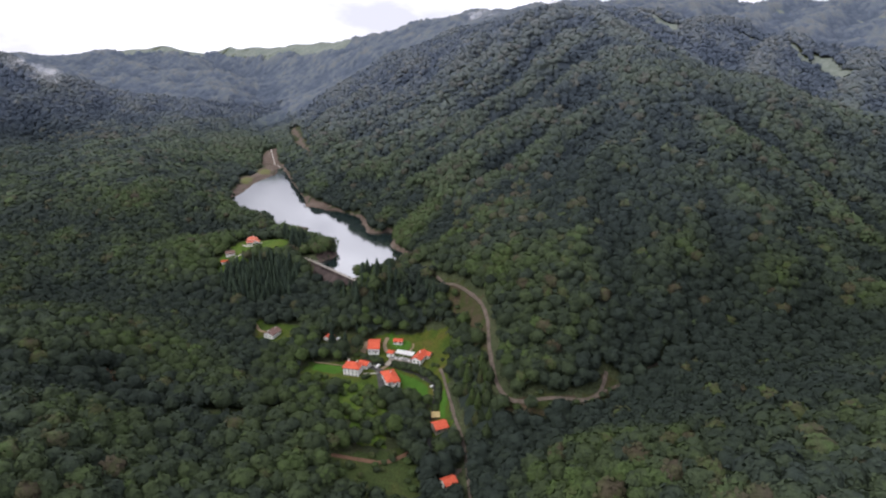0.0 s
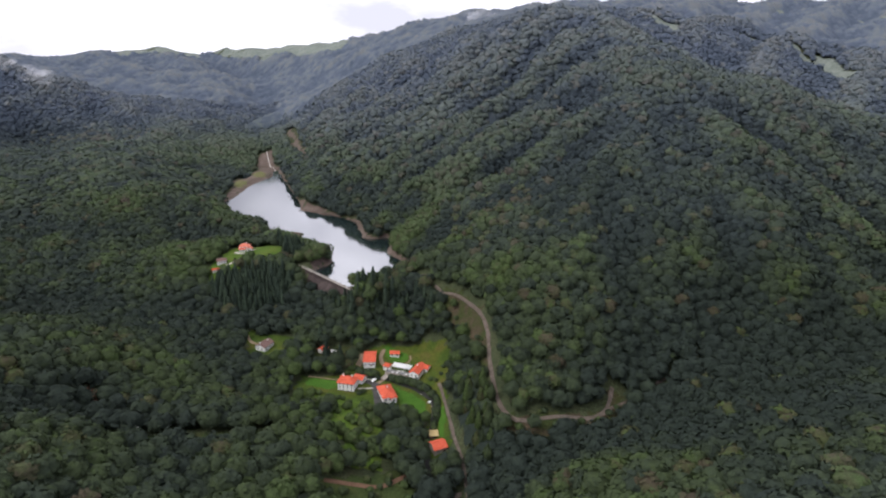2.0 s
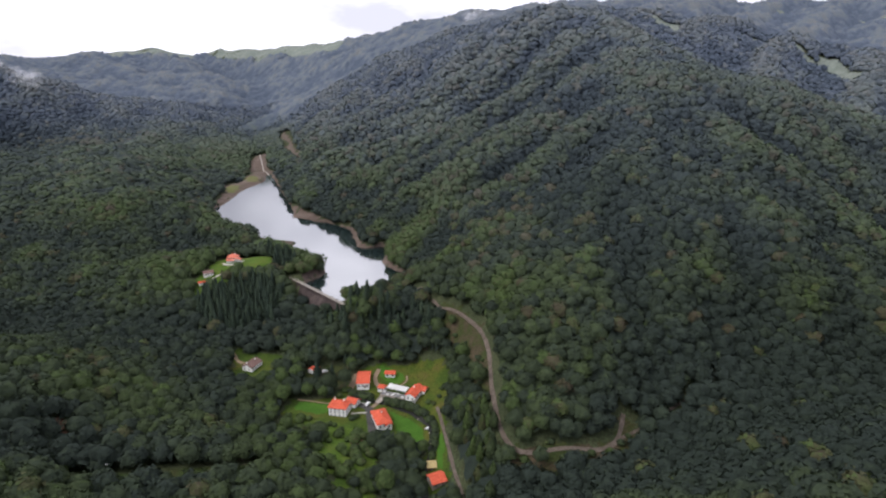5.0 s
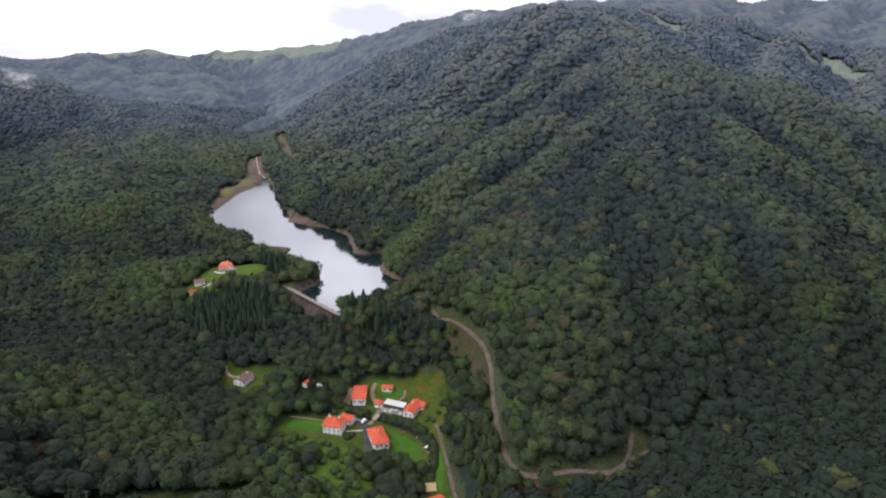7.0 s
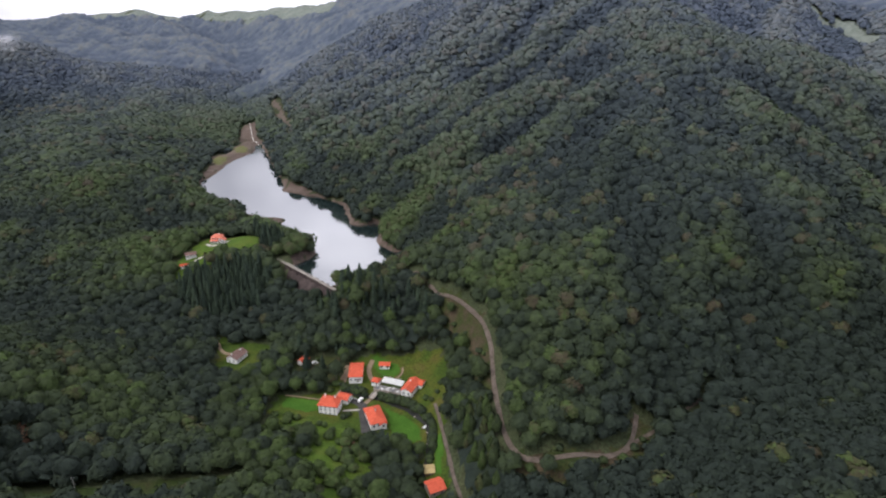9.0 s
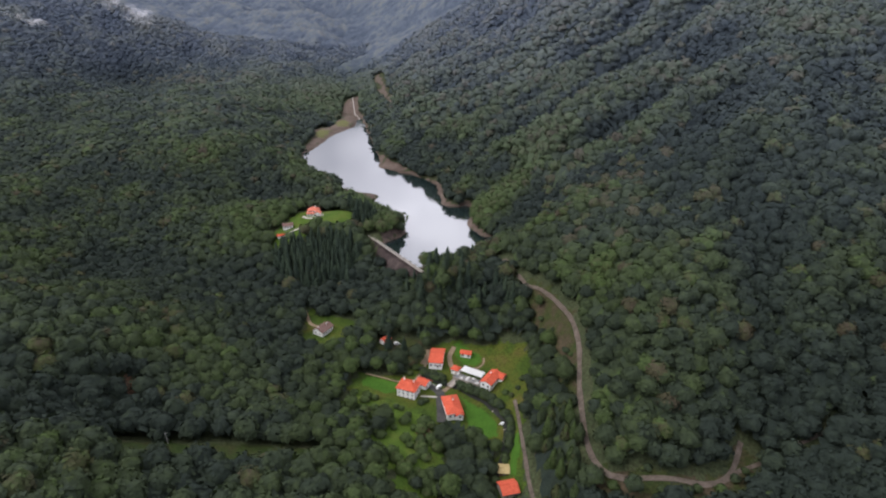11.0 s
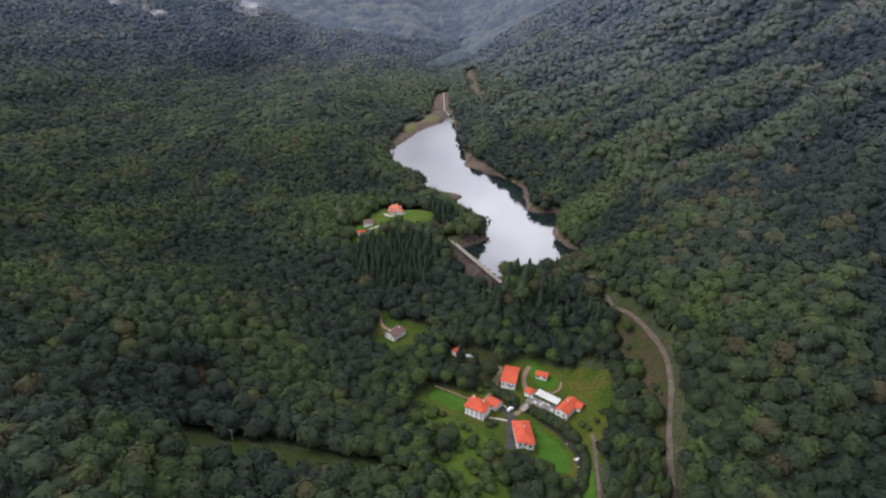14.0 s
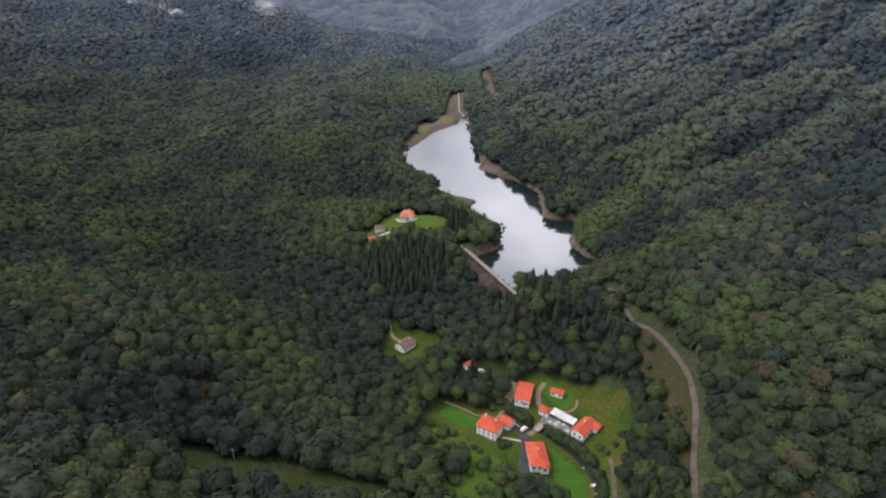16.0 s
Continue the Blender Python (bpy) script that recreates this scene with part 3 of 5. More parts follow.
HILLTOP = [(-240, 112), (-228, 106), (-210, 126), (-203, 150), (-182, 142), (-170, 155), (-178, 180), (-200, 190), (-218, 188), (-236, 162), (-244, 132)]
GREYPLOT = [(-184, 56), (-164, 44), (-128, 40), (-122, 30), (-132, 10), (-142, -8), (-162, -8), (-168, 22)]
HUTPLOT = [(-108, 8), (-104, -2), (-92, -8), (-76, -6), (-70, 8), (-70, 18), (-88, 24), (-106, 20)]
DELTA = [(-351, 455), (-362, 469), (-382, 564), (-428, 684), (-410, 734), (-402, 776), (-430, 840), (-462, 962), (-434, 1004), (-386, 866), (-356, 806), (-352, 760), (-345, 690), (-350, 600)]
FARCUT = [(-428, 1095), (-404, 1098), (-362, 1004), (-300, 838), (-282, 800), (-304, 790), (-352, 922), (-404, 1026)]
SPIT = [(-218, 404), (-216, 444), (-190, 424), (-168, 394), (-178, 382), (-198, 396)]
SPITWEST = [(-180, 252), (-176, 270), (-181, 281), (-224, 292), (-218, 270), (-200, 254)]
BLUFF = [(-141, 142), (-136, 158), (-131, 172), (-121, 168), (-118, 158), (-124, 146), (-133, 130)]
TRACK = [(106, -99), (113, -93), (122, -88), (132, -82), (144, -75), (158, -68), (170, -62), (184, -54)]
GULLYEARTH = [(-230, -104), (-222, -108), (-214, -101), (-217, -90), (-226, -90)]
TURNOUT = [(-25, 90), (-16, 88), (-11, 80), (-14, 74), (-21, 76), (-26, 83)]
CLEARINGS = [LOWPLOT, TURNOUT, GULLYEARTH, VILLAGE, STRIP, LOWMEADOW, HILLTOP, GREYPLOT, HUTPLOT, DELTA, FARCUT, SPIT, SPITWEST]
UPLANDS = [[(498, 1085), (530, 1060), (565, 985), (548, 960), (520, 1010)], [(700, 1040), (735, 1030), (772, 970), (750, 955), (722, 1000)], [(742, 900), (775, 880), (800, 800), (776, 790), (756, 840)], [(812, 850), (835, 830), (775, 660), (750, 650), (780, 760)], [(480, 1560), (520, 1540), (545, 1420), (515, 1410)], [(1105, 1600), (1140, 1580), (1155, 1440), (1125, 1440)], [(1280, 1500), (1310, 1480), (1330, 1330), (1300, 1330)]]
SPARSE = [SLOPE, ROADSIDE, BENDSIDE]
FOREST_ROAD = [(-6, 66), (2, 52), (11, 44), (22, 28), (31.5, 5), (36, -22), (35.8, -43), (35.5, -60), (37, -84), (40, -98), (45.5, -106), (52, -109), (61, -109.5), (80, -107), (92, -106), (104, -100), (111, -91), (117, -78)]
VILLAGE_ROAD = [(-1, -36), (1, -44), (4, -62), (7, -80), (10, -99), (14, -115), (16, -130), (17, -150), (18, -175)]


def drape(name, polygon, mat, label, category, step=1.3, lift=0.25, ragged=1.5, margin=0.0):
    """A ground cover over a polygon, following the land, with an uneven edge."""
    px, py = [p[0] for p in polygon], [p[1] for p in polygon]
    xs, ys = np.arange(min(px) - 2 - margin, max(px) + 2 + margin + step, step), np.arange(min(py) - 2 - margin, max(py) + 2 + margin + step, step)
    x, y = np.meshgrid(xs, ys)
    wx, wy = x + ragged * waves(x, y, 9, 21), y + ragged * waves(x, y, 11, 22)
    hold = inside(wx, wy, polygon, margin)
    cells = hold[:-1, :-1] & hold[1:, :-1] & hold[:-1, 1:] & hold[1:, 1:]
    f = sheet_faces(*x.shape)[cells.ravel()]
    v = np.stack([x, y, ground_z(x, y) + lift], -1).reshape(-1, 3)
    used = np.unique(f)
    back = np.zeros(len(v), int)
    back[used] = np.arange(len(used))
    ob = arrays_mesh(name, v[used], back[f], mat, smooth=True)
    return tagged(ob, label, category, kind="structure")


def smooth_line(points, step=2.5):
    """A rounded line through points, in the plan."""
    p = [np.array(q[:2], float) for q in points]
    p = [2 * p[0] - p[1]] + p + [2 * p[-1] - p[-2]]
    out = []
    for a, b, c, d in zip(p[:-3], p[1:-2], p[2:-1], p[3:]):
        n = max(2, int(np.linalg.norm(c - b) / step))
        for k in range(n):
            t = k / n
            out.append(0.5 * (2 * b + (c - a) * t + (2 * a - 5 * b + 4 * c - d) * t * t + (3 * b - a - 3 * c + d) * t ** 3))
    return np.array(out + [p[-2]])


def ribbon(name, points, width, mat, label, category, lift=0.35, wobble=0.15, level=None, kind="structure"):
    """A track of the given width that lies on the land."""
    line = smooth_line(points)
    ahead = np.gradient(line, axis=0)
    ahead /= np.linalg.norm(ahead, axis=1)[:, None] + 1e-9
    side = np.stack([-ahead[:, 1], ahead[:, 0]], 1)
    half = width / 2 * (1 + wobble * np.sin(np.arange(len(line)) * 0.7) * np.cos(np.arange(len(line)) * 0.31))
    rows = [line + side * (half * k)[:, None] for k in (-1, -0.5, 0, 0.5, 1)]
    xy = np.stack(rows, 1)
    mid = ground_z(line[:, 0], line[:, 1])[:, None]
    z = np.maximum(ground_z(xy[..., 0], xy[..., 1]), mid - 0.3 if level is None else -1e9) + lift
    z[:, 1:4] += 0.08
    v = np.concatenate([xy, z[..., None]], -1).reshape(-1, 3)
    ob = arrays_mesh(name, v, sheet_faces(len(line), 5), mat, smooth=True)
    return tagged(ob, label, category, kind=kind)


# the lake
lx, ly = np.meshgrid(np.arange(-440, 10, 6.0), np.arange(60, 860, 6.0))
wet = (shore_distance(lx, ly) < 9) & (((lx - DAM_A[0]) * (DAM_B[1] - DAM_A[1]) - (ly - DAM_A[1]) * (DAM_B[0] - DAM_A[0])) / 88.4 < 1)
cells = wet[:-1, :-1] & wet[1:, :-1] & wet[:-1, 1:] & wet[1:, 1:]
lf = sheet_faces(*lx.shape)[cells.ravel()]
used = np.unique(lf)
back = np.zeros(lx.size, int)
back[used] = np.arange(len(used))
lake = arrays_mesh("water", np.stack([lx, ly, 0 * lx + LAKE_Z], -1).reshape(-1, 3)[used], back[lf], M_WATER, smooth=True)
tagged(lake, "calm grey reservoir water mirroring the cloudy sky", "lake", kind="structure")

# bare drawdown banks round the lake
bx, by = np.meshgrid(np.arange(-440, 10, 3.0), np.arange(70, 880, 3.0))
bd = shore_distance(bx, by)
bank = (bd < 5.0 + 2.0 * waves(bx, by, 60, 31)) & (bd > -9) & (((bx - DAM_A[0]) * (DAM_B[1] - DAM_A[1]) - (by - DAM_A[1]) * (DAM_B[0] - DAM_A[0])) / 88.4 < -2)
cells = bank[:-1, :-1] & bank[1:, :-1] & bank[:-1, 1:] & bank[1:, 1:]
bf = sheet_faces(*bx.shape)[cells.ravel()]
used = np.unique(bf)
back = np.zeros(bx.size, int)
back[used] = np.arange(len(used))
banks = arrays_mesh("lake_bank", np.stack([bx, by, ground_z(bx, by) + 0.35], -1).reshape(-1, 3)[used], back[bf], M_BARE, smooth=True)
tagged(banks, "bare brown bank between water and trees", "shore", kind="structure")

drape("meadow", VILLAGE, M_GRASS, "rough green meadow round the hamlet", "meadow", step=1.0)
drape("meadow", SLOPE, M_MEADOW, "overgrown grassy slope with bushes", "meadow")
drape("meadow", STRIP, M_ROUGH, "narrow grass strip between the woods", "meadow", step=2)
drape("meadow", LOWMEADOW, M_ROUGH_GRASS, "rough meadow by the earth lane", "meadow")
drape("verge", ROADSIDE, M_SCRUB, "scrubby slope below the forest road", "verge")
drape("verge", BENDSIDE, M_SCRUB, "bare scrubby ground at the road bend", "verge")
drape("meadow", HILLTOP, M_MEADOW, "bright grass on the knoll above the dam", "meadow")
drape("meadow", GREYPLOT, M_GRASS, "small grass plot beside the grey cottage", "meadow")
drape("meadow", HUTPLOT, M_SCRUB, "worn grass under the conifers", "meadow")
drape("shore", DELTA, M_BARE, "dry stony delta at the head of the lake", "shore", step=5, ragged=4)
drape("meadow", [(-357, 572), (-376, 566), (-404, 634), (-402, 650), (-372, 640)], M_DRYGRASS, "yellowish grass on the delta", "meadow", step=4, lift=0.6, ragged=3)
drape("meadow", [(-374, 674), (-404, 716), (-390, 766), (-362, 726), (-356, 686)], M_DRYGRASS, "yellowish grass on the delta", "meadow", step=4, lift=0.6, ragged=3)
drape("meadow", FARCUT, M_DIRT, "dry brownish cut slope above the lake", "meadow", step=8, lift=1.0, ragged=6)
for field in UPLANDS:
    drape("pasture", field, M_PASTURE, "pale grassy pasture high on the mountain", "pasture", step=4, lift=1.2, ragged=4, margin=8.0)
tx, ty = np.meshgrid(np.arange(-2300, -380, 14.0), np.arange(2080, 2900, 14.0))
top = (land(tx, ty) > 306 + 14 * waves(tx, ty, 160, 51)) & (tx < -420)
cells = top[:-1, :-1] & top[1:, :-1] & top[:-1, 1:] & top[1:, 1:]
tf = sheet_faces(*tx.shape)[cells.ravel()]
used = np.unique(tf)
back = np.zeros(tx.size, int)
back[used] = np.arange(len(used))
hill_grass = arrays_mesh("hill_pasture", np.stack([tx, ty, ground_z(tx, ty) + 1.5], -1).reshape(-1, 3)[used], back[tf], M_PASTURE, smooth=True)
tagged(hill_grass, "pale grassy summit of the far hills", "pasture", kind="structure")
drape("shore", SPIT, M_BARE, "low bare spit of the far bank", "shore", step=3, lift=0.5)
drape("shore", BLUFF, M_ROCK, "steep brown rocky bank beside the dam", "shore", step=2, lift=0.6)
drape("shore", SPITWEST, M_BARE, "low rounded gravel spit", "shore", step=3, lift=0.5)
drape("lawn", [(-37, -31), (-27, -37), (-17, -43), (-10.5, -51), (-8, -63), (-19, -67), (-29, -57), (-31, -48), (-33, -40)], M_LAWN, "bright mown lawn along the brook", "lawn", step=1.2, lift=0.45, ragged=0.4)
drape("lawn", [(0, -64), (-1, -80), (-2, -92), (3, -94), (5, -78), (3, -62)], M_LAWN, "bright grass beside the village road", "lawn", step=1.2, lift=0.45, ragged=0.4)
drape("lawn", [(-103, -25), (-80, -27), (-78, -31), (-78, -39), (-84, -42), (-104, -37)], M_LAWN, "mown lawn beside the white house", "lawn", step=1.2, lift=0.45, ragged=0.5)
drape("lawn", [(-49, 20), (-46, 8), (-40, 1), (-30, 0), (-25, 7), (-28, 14), (-38, 19), (-46, 24)], M_LAWN, "round mown lawn with a hut", "lawn", step=1.2, lift=0.45, ragged=0.4)
drape("earth_patch", YARD, M_DIRT, "bare earth yard behind the lower house", "earth", step=1.5, lift=0.4)
drape("earth_patch", TURNOUT, M_DIRT, "bare sandy turning place of the forest road", "earth", step=1.5, lift=0.4)
drape("earth_patch", GULLYEARTH, M_EARTH, "reddish bare earth in a gully of the wood", "earth", step=1.5, lift=0.5)
drape("earth_patch", [(-56, -66), (-48, -68), (-45, -74), (-52, -77), (-58, -72)], M_EARTH, "reddish bare earth patch", "earth", step=1.5, lift=0.5)

ribbon("road", FOREST_ROAD, 2.7, M_DIRT, "pale gravel forest road bending round the slope", "road")
ribbon("road", VILLAGE_ROAD, 2.0, M_DIRT, "narrow village road beside the brook", "road")
ribbon("track", TRACK, 1.8, M_DIRT, "narrow dirt track into the side valley", "track")
ribbon("lane", [(-64, -151), (-46, -147), (-34, -143), (-24, -133), (-16, -124)], 3.0, M_EARTH, "brown earth lane through the meadow", "lane")
ribbon("path", [(-104, -22.5), (-92, -24), (-80, -26), (-76, -22)], 1.2, M_GRAVEL, "thin pale footpath to the white house", "path", lift=0.55)
ribbon("path", [(-70, -24), (-68, -17), (-66, -10), (-65, 2), (-66, 10)], 1.6, M_GRAVEL, "thin gravel path over the brook", "path", lift=0.55)
ribbon("path", [(-48, 18), (-50, 8), (-47, -2), (-43, -8), (-42, -14), (-44, -22), (-48, -30)], 3.2, M_GRAVEL, "gravel lane between the houses", "path", lift=0.6)
ribbon("path", [(-45, -5), (-38, -2), (-30, -2), (-25, 4), (-25, 10)], 1.5, M_GRAVEL, "curved gravel path round the lawn", "path", lift=0.62)
ribbon("path", [(-68, -4), (-66, 4), (-67, 12)], 4.0, M_GRAVEL, "gravel yard beside the barn", "path", lift=0.5)
ribbon("yard", [(-60, -25), (-54, -28), (-50, -32), (-48, -40), (-46, -50), (-44, -60)], 6.0, M_ASPHALT, "dark asphalt yard and drive", "yard", lift=0.5, wobble=0.05)
ribbon("path", [(-62, -39), (-57, -38), (-51, -37)], 1.4, M_PAVING, "pale paved path across the lawn", "path", lift=0.6)
ribbon("brook", BROOK[2:], 3.2, M_BROOK, "shallow dark brook through the hamlet", "brook", lift=0.55, wobble=0.3)
ribbon("stream", [(-446, 985), (-430, 940), (-408, 880), (-392, 840), (-376, 806), (-364, 784)], 1.7, M_PAVING, "pale shallow stream across the dry delta", "stream", lift=0.8, wobble=0.5)
ribbon("driveway", [(-232, 127), (-226, 131), (-219, 138), (-214, 144)], 2.4, M_PAVING, "pale paved drive beside the cottage", "driveway", lift=0.55)
ribbon("forecourt", [(-224, 160), (-217, 157), (-209, 161), (-205, 168)], 2.6, M_PAVING, "pale paved forecourt of the villa", "forecourt", lift=0.55)
ribbon("lane", [(-186, 58), (-176, 44), (-166, 30), (-158, 26)], 3.0, M_GRAVEL, "pale lane up to the grey cottage", "lane", lift=0.5)


# ---------------------------------------------------------------- woods
def icosphere(level):
    bm = bmesh.new()
    bmesh.ops.create_icosphere(bm, subdivisions=level, radius=1.0)
    v = np.array([p.co[:] for p in bm.verts])
    f = np.array([[p.index for p in q.verts] for q in bm.faces])
    bm.free()
    return v, f


ICO1, ICO2 = icosphere(1), icosphere(2)
rand = np.random.RandomState(7)


def spire_shape(tiers, sides):
    """A conifer of unit height: drooping whorls of boughs round a stem, as one ragged skin."""
    rings, a = [], np.arange(sides) / sides * 6.283
    for k in range(tiers):
        low, step = 0.10 + 0.86 * k / tiers, 0.86 / tiers
        reach = 0.19 * (1 - k / tiers) ** 0.8 + 0.015
        out = reach * (0.70 + 0.30 * ((np.arange(sides) + k) % 2)) * rand.uniform(0.8, 1.15, sides)
        rings.append(np.stack([np.cos(a) * out, np.sin(a) * out, low + rand.uniform(-0.25, 0.1, sides) * step], 1))
        neck = reach * 0.42
        rings.append(np.stack([np.cos(a) * neck, np.sin(a) * neck, np.full(sides, low + 0.62 * step)], 1))
    v = np.concatenate(rings + [[[0, 0, 1.0]]])
    out = v * (1, 1, 0) / (np.linalg.norm(v[:, :2], axis=1)[:, None] + 1e-6) + rand.normal(0, 0.30, v.shape) + (0, 0, 0.55)
    f, i = [], np.arange(sides)
    for k in range(2 * tiers - 1):
        p, q = k * sides + i, k * sides + (i + 1) % sides
        f += [np.stack([p, q, q + sides], 1), np.stack([p, q + sides, p + sides], 1)]
    last = (2 * tiers - 1) * sides
    f.append(np.stack([last + i, last + (i + 1) % sides, np.full(sides, len(v) - 1)], 1))
    return v, np.concatenate(f), out / np.linalg.norm(out, axis=1)[:, None]


def stamp(name, shapes, x, y, z, sx, sz, tint, haze, mat, label, category, smooth=False):
    """All trees of a wood, set out from a few shapes, as one mesh."""
    which, turn = rand.randint(0, len(shapes), len(x)), rand.uniform(0, 6.283, len(x))
    vs, fs, ts, us, ns, n = [], [], [], [], [], 0
    for k, (v, f, own, *out) in enumerate(shapes):
        sel = np.where(which == k)[0]
        if not len(sel):
            continue
        c, s = np.cos(turn[sel])[:, None], np.sin(turn[sel])[:, None]
        px = (v[:, 0] * c - v[:, 1] * s) * sx[sel][:, None] + x[sel][:, None]
        py = (v[:, 0] * s + v[:, 1] * c) * sx[sel][:, None] + y[sel][:, None]
        pz = v[:, 2] * sz[sel][:, None] + z[sel][:, None]
        vs.append(np.stack([px, py, pz], -1).reshape(-1, 3))
        fs.append((f[None] + (np.arange(len(sel)) * len(v))[:, None, None] + n).reshape(-1, 3))
        ts.append(np.clip(tint[sel][:, None] + own, 0, 1).ravel())
        us.append(np.repeat(haze[sel], len(v)))
        if out:
            ns.append(np.stack([out[0][:, 0] * c - out[0][:, 1] * s, out[0][:, 0] * s + out[0][:, 1] * c, np.broadcast_to(out[0][:, 2], (len(sel), len(v)))], -1).reshape(-1, 3))
        n += len(sel) * len(v)
    ob = arrays_mesh(name, np.concatenate(vs), np.concatenate(fs), mat, np.concatenate(ts), smooth, np.concatenate(us), np.concatenate(ns) if ns else None)
    return tagged(ob, label, category, kind="stuff")


def scatter(x0, x1, y0, y1, gap):
    """Places at about even distances, jittered off a staggered grid."""
    xs, ys = np.meshgrid(np.arange(x0, x1, gap), np.arange(y0, y1, gap * 0.87))
    xs = xs + (np.arange(ys.shape[0]) % 2)[:, None] * gap / 2
    return (xs + rand.uniform(-0.46, 0.46, xs.shape) * gap).ravel(), (ys + rand.uniform(-0.46, 0.46, ys.shape) * gap).ravel()


def wooded(x, y):
    """Where trees may stand: off the lake, the clearings, the roads and the brook."""
    ok = shore_distance(x, y) > 3.0 + 1.5 * waves(x, y, 60, 31)
    for c in CLEARINGS:
        ok &= ~inside(x, y, c)
    for c in UPLANDS:
        ok &= ~inside(x, y, c, 5.0)
    ok &= ~inside(x, y, SPITWEST, 11.0)
    for c in SPARSE:
        ok &= ~(inside(x, y, c) & (rand.uniform(0, 1, len(x)) > 0.05))
    for line, gap in ((FOREST_ROAD, 4.8), (VILLAGE_ROAD, 2.6), (BROOK, 3.4), (TRACK, 3.8)):
        ok &= line_distance(x, y, line) > gap
    ok &= line_distance(x, y, [DAM_A, DAM_B]) > 7.5
    ok &= np.hypot(x + 98, y - 10) > 7.0
    return ok


def in_view_sector(x, y, near, far):
    """The part of the valley in the camera's view, between two distances from a point behind its start."""
    dx, dy = x - 0, y + 470
    r, a = np.hypot(dx, dy), np.degrees(np.arctan2(dx, dy))
    return (r >= near) & (r < far) & (a > -64) & (a < 50)


def leaf_tint(x, y, mixed=True):
    """The mixture of species, patch by patch, plus painted relief shading and darkened slopes."""
    t = 0.32 + 0.10 * waves(x, y, 130, 41) + 0.07 * waves(x, y, 45, 42) + (rand.normal(0, 0.10, len(x)) if mixed else 0)
    fresh = 2.6 * np.exp(-(line_distance(x, y, [(-58, 195), (-40, 215), (-15, 262), (10, 290)]) / 30) ** 2) + 0.25 * np.exp(-((x - 70) / 60) ** 2 - ((y + 20) / 90) ** 2) + 0.6 * np.exp(-((x + 60) / 60) ** 2 - ((y + 110) / 60) ** 2)
    russet = np.exp(-((x - 60) / 50) ** 2 - ((y - 150) / 60) ** 2) + 0.15 * np.exp(-((x - 180) / 70) ** 2 - ((y + 190) / 60) ** 2)
    russet = russet + 2.2 * np.exp(-((x + 850) / 110) ** 2 - ((y - 960) / 40) ** 2)
    # the minus terms darken leaf colour in place of slope shadow and lens vignetting
    fresh = fresh + 2.4 * np.exp(-((x + 500) / 190) ** 2 - ((y - 960) / 190) ** 2) - 1.2 * np.exp(-((x - 190) / 120) ** 2 - ((y + 180) / 70) ** 2) - 0.9 * np.exp(-((x - 125) / 100) ** 2 - ((y - 10) / 150) ** 2) - 0.9 * np.exp(-((x + 260) / 120) ** 2 - ((y + 190) / 70) ** 2) - 0.5 * np.exp(-((x + 330) / 90) ** 2 - ((y + 20) / 80) ** 2) - 0.8 * np.exp(-((x - 200) / 110) ** 2 - ((y - 120) / 170) ** 2)
    # relief shading put into leaf colour: lighter on the spurs, darker in the gullies
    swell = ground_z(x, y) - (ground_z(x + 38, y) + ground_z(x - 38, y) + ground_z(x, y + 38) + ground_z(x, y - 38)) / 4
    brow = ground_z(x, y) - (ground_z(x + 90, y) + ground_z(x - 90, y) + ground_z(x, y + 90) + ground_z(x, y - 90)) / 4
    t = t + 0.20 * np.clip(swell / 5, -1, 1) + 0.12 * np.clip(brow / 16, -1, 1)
    if not mixed:
        return np.clip(t + 0.26 * fresh + 0.12 * russet, 0, 0.86)
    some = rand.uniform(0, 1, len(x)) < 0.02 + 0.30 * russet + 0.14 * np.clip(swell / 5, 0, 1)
    return np.where(some, rand.uniform(0.80, 0.97, len(x)), np.clip(t + 0.26 * fresh, 0, 0.77))


CONIFER_ZONES = [[(-232, 104), (-210, 118), (-186, 132), (-160, 132), (-146, 116), (-152, 84), (-186, 66), (-218, 78)], [(-72, 36), (-58, 32), (-44, 28), (-26, 28), (-8, 34), (-4, 46), (-20, 60), (-46, 70), (-64, 66), (-74, 52)], [(-186, 170), (-168, 150), (-152, 152), (-146, 172), (-162, 190), (-186, 196)]]
TALL = [[(14, -62), (34, -66), (36, -98), (30, -128), (16, -110)]]


def haziness(x, y):
    """0 for the valley's own greens, 1 for full painted haze high up and towards the head of the valley."""
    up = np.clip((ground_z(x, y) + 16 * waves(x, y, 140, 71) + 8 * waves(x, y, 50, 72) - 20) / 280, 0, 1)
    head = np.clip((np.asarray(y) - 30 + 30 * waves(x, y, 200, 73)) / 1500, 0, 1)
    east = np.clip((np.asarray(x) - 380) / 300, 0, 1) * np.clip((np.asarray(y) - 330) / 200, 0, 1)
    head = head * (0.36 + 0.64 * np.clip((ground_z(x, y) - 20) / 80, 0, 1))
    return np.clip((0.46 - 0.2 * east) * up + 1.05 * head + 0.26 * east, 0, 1)



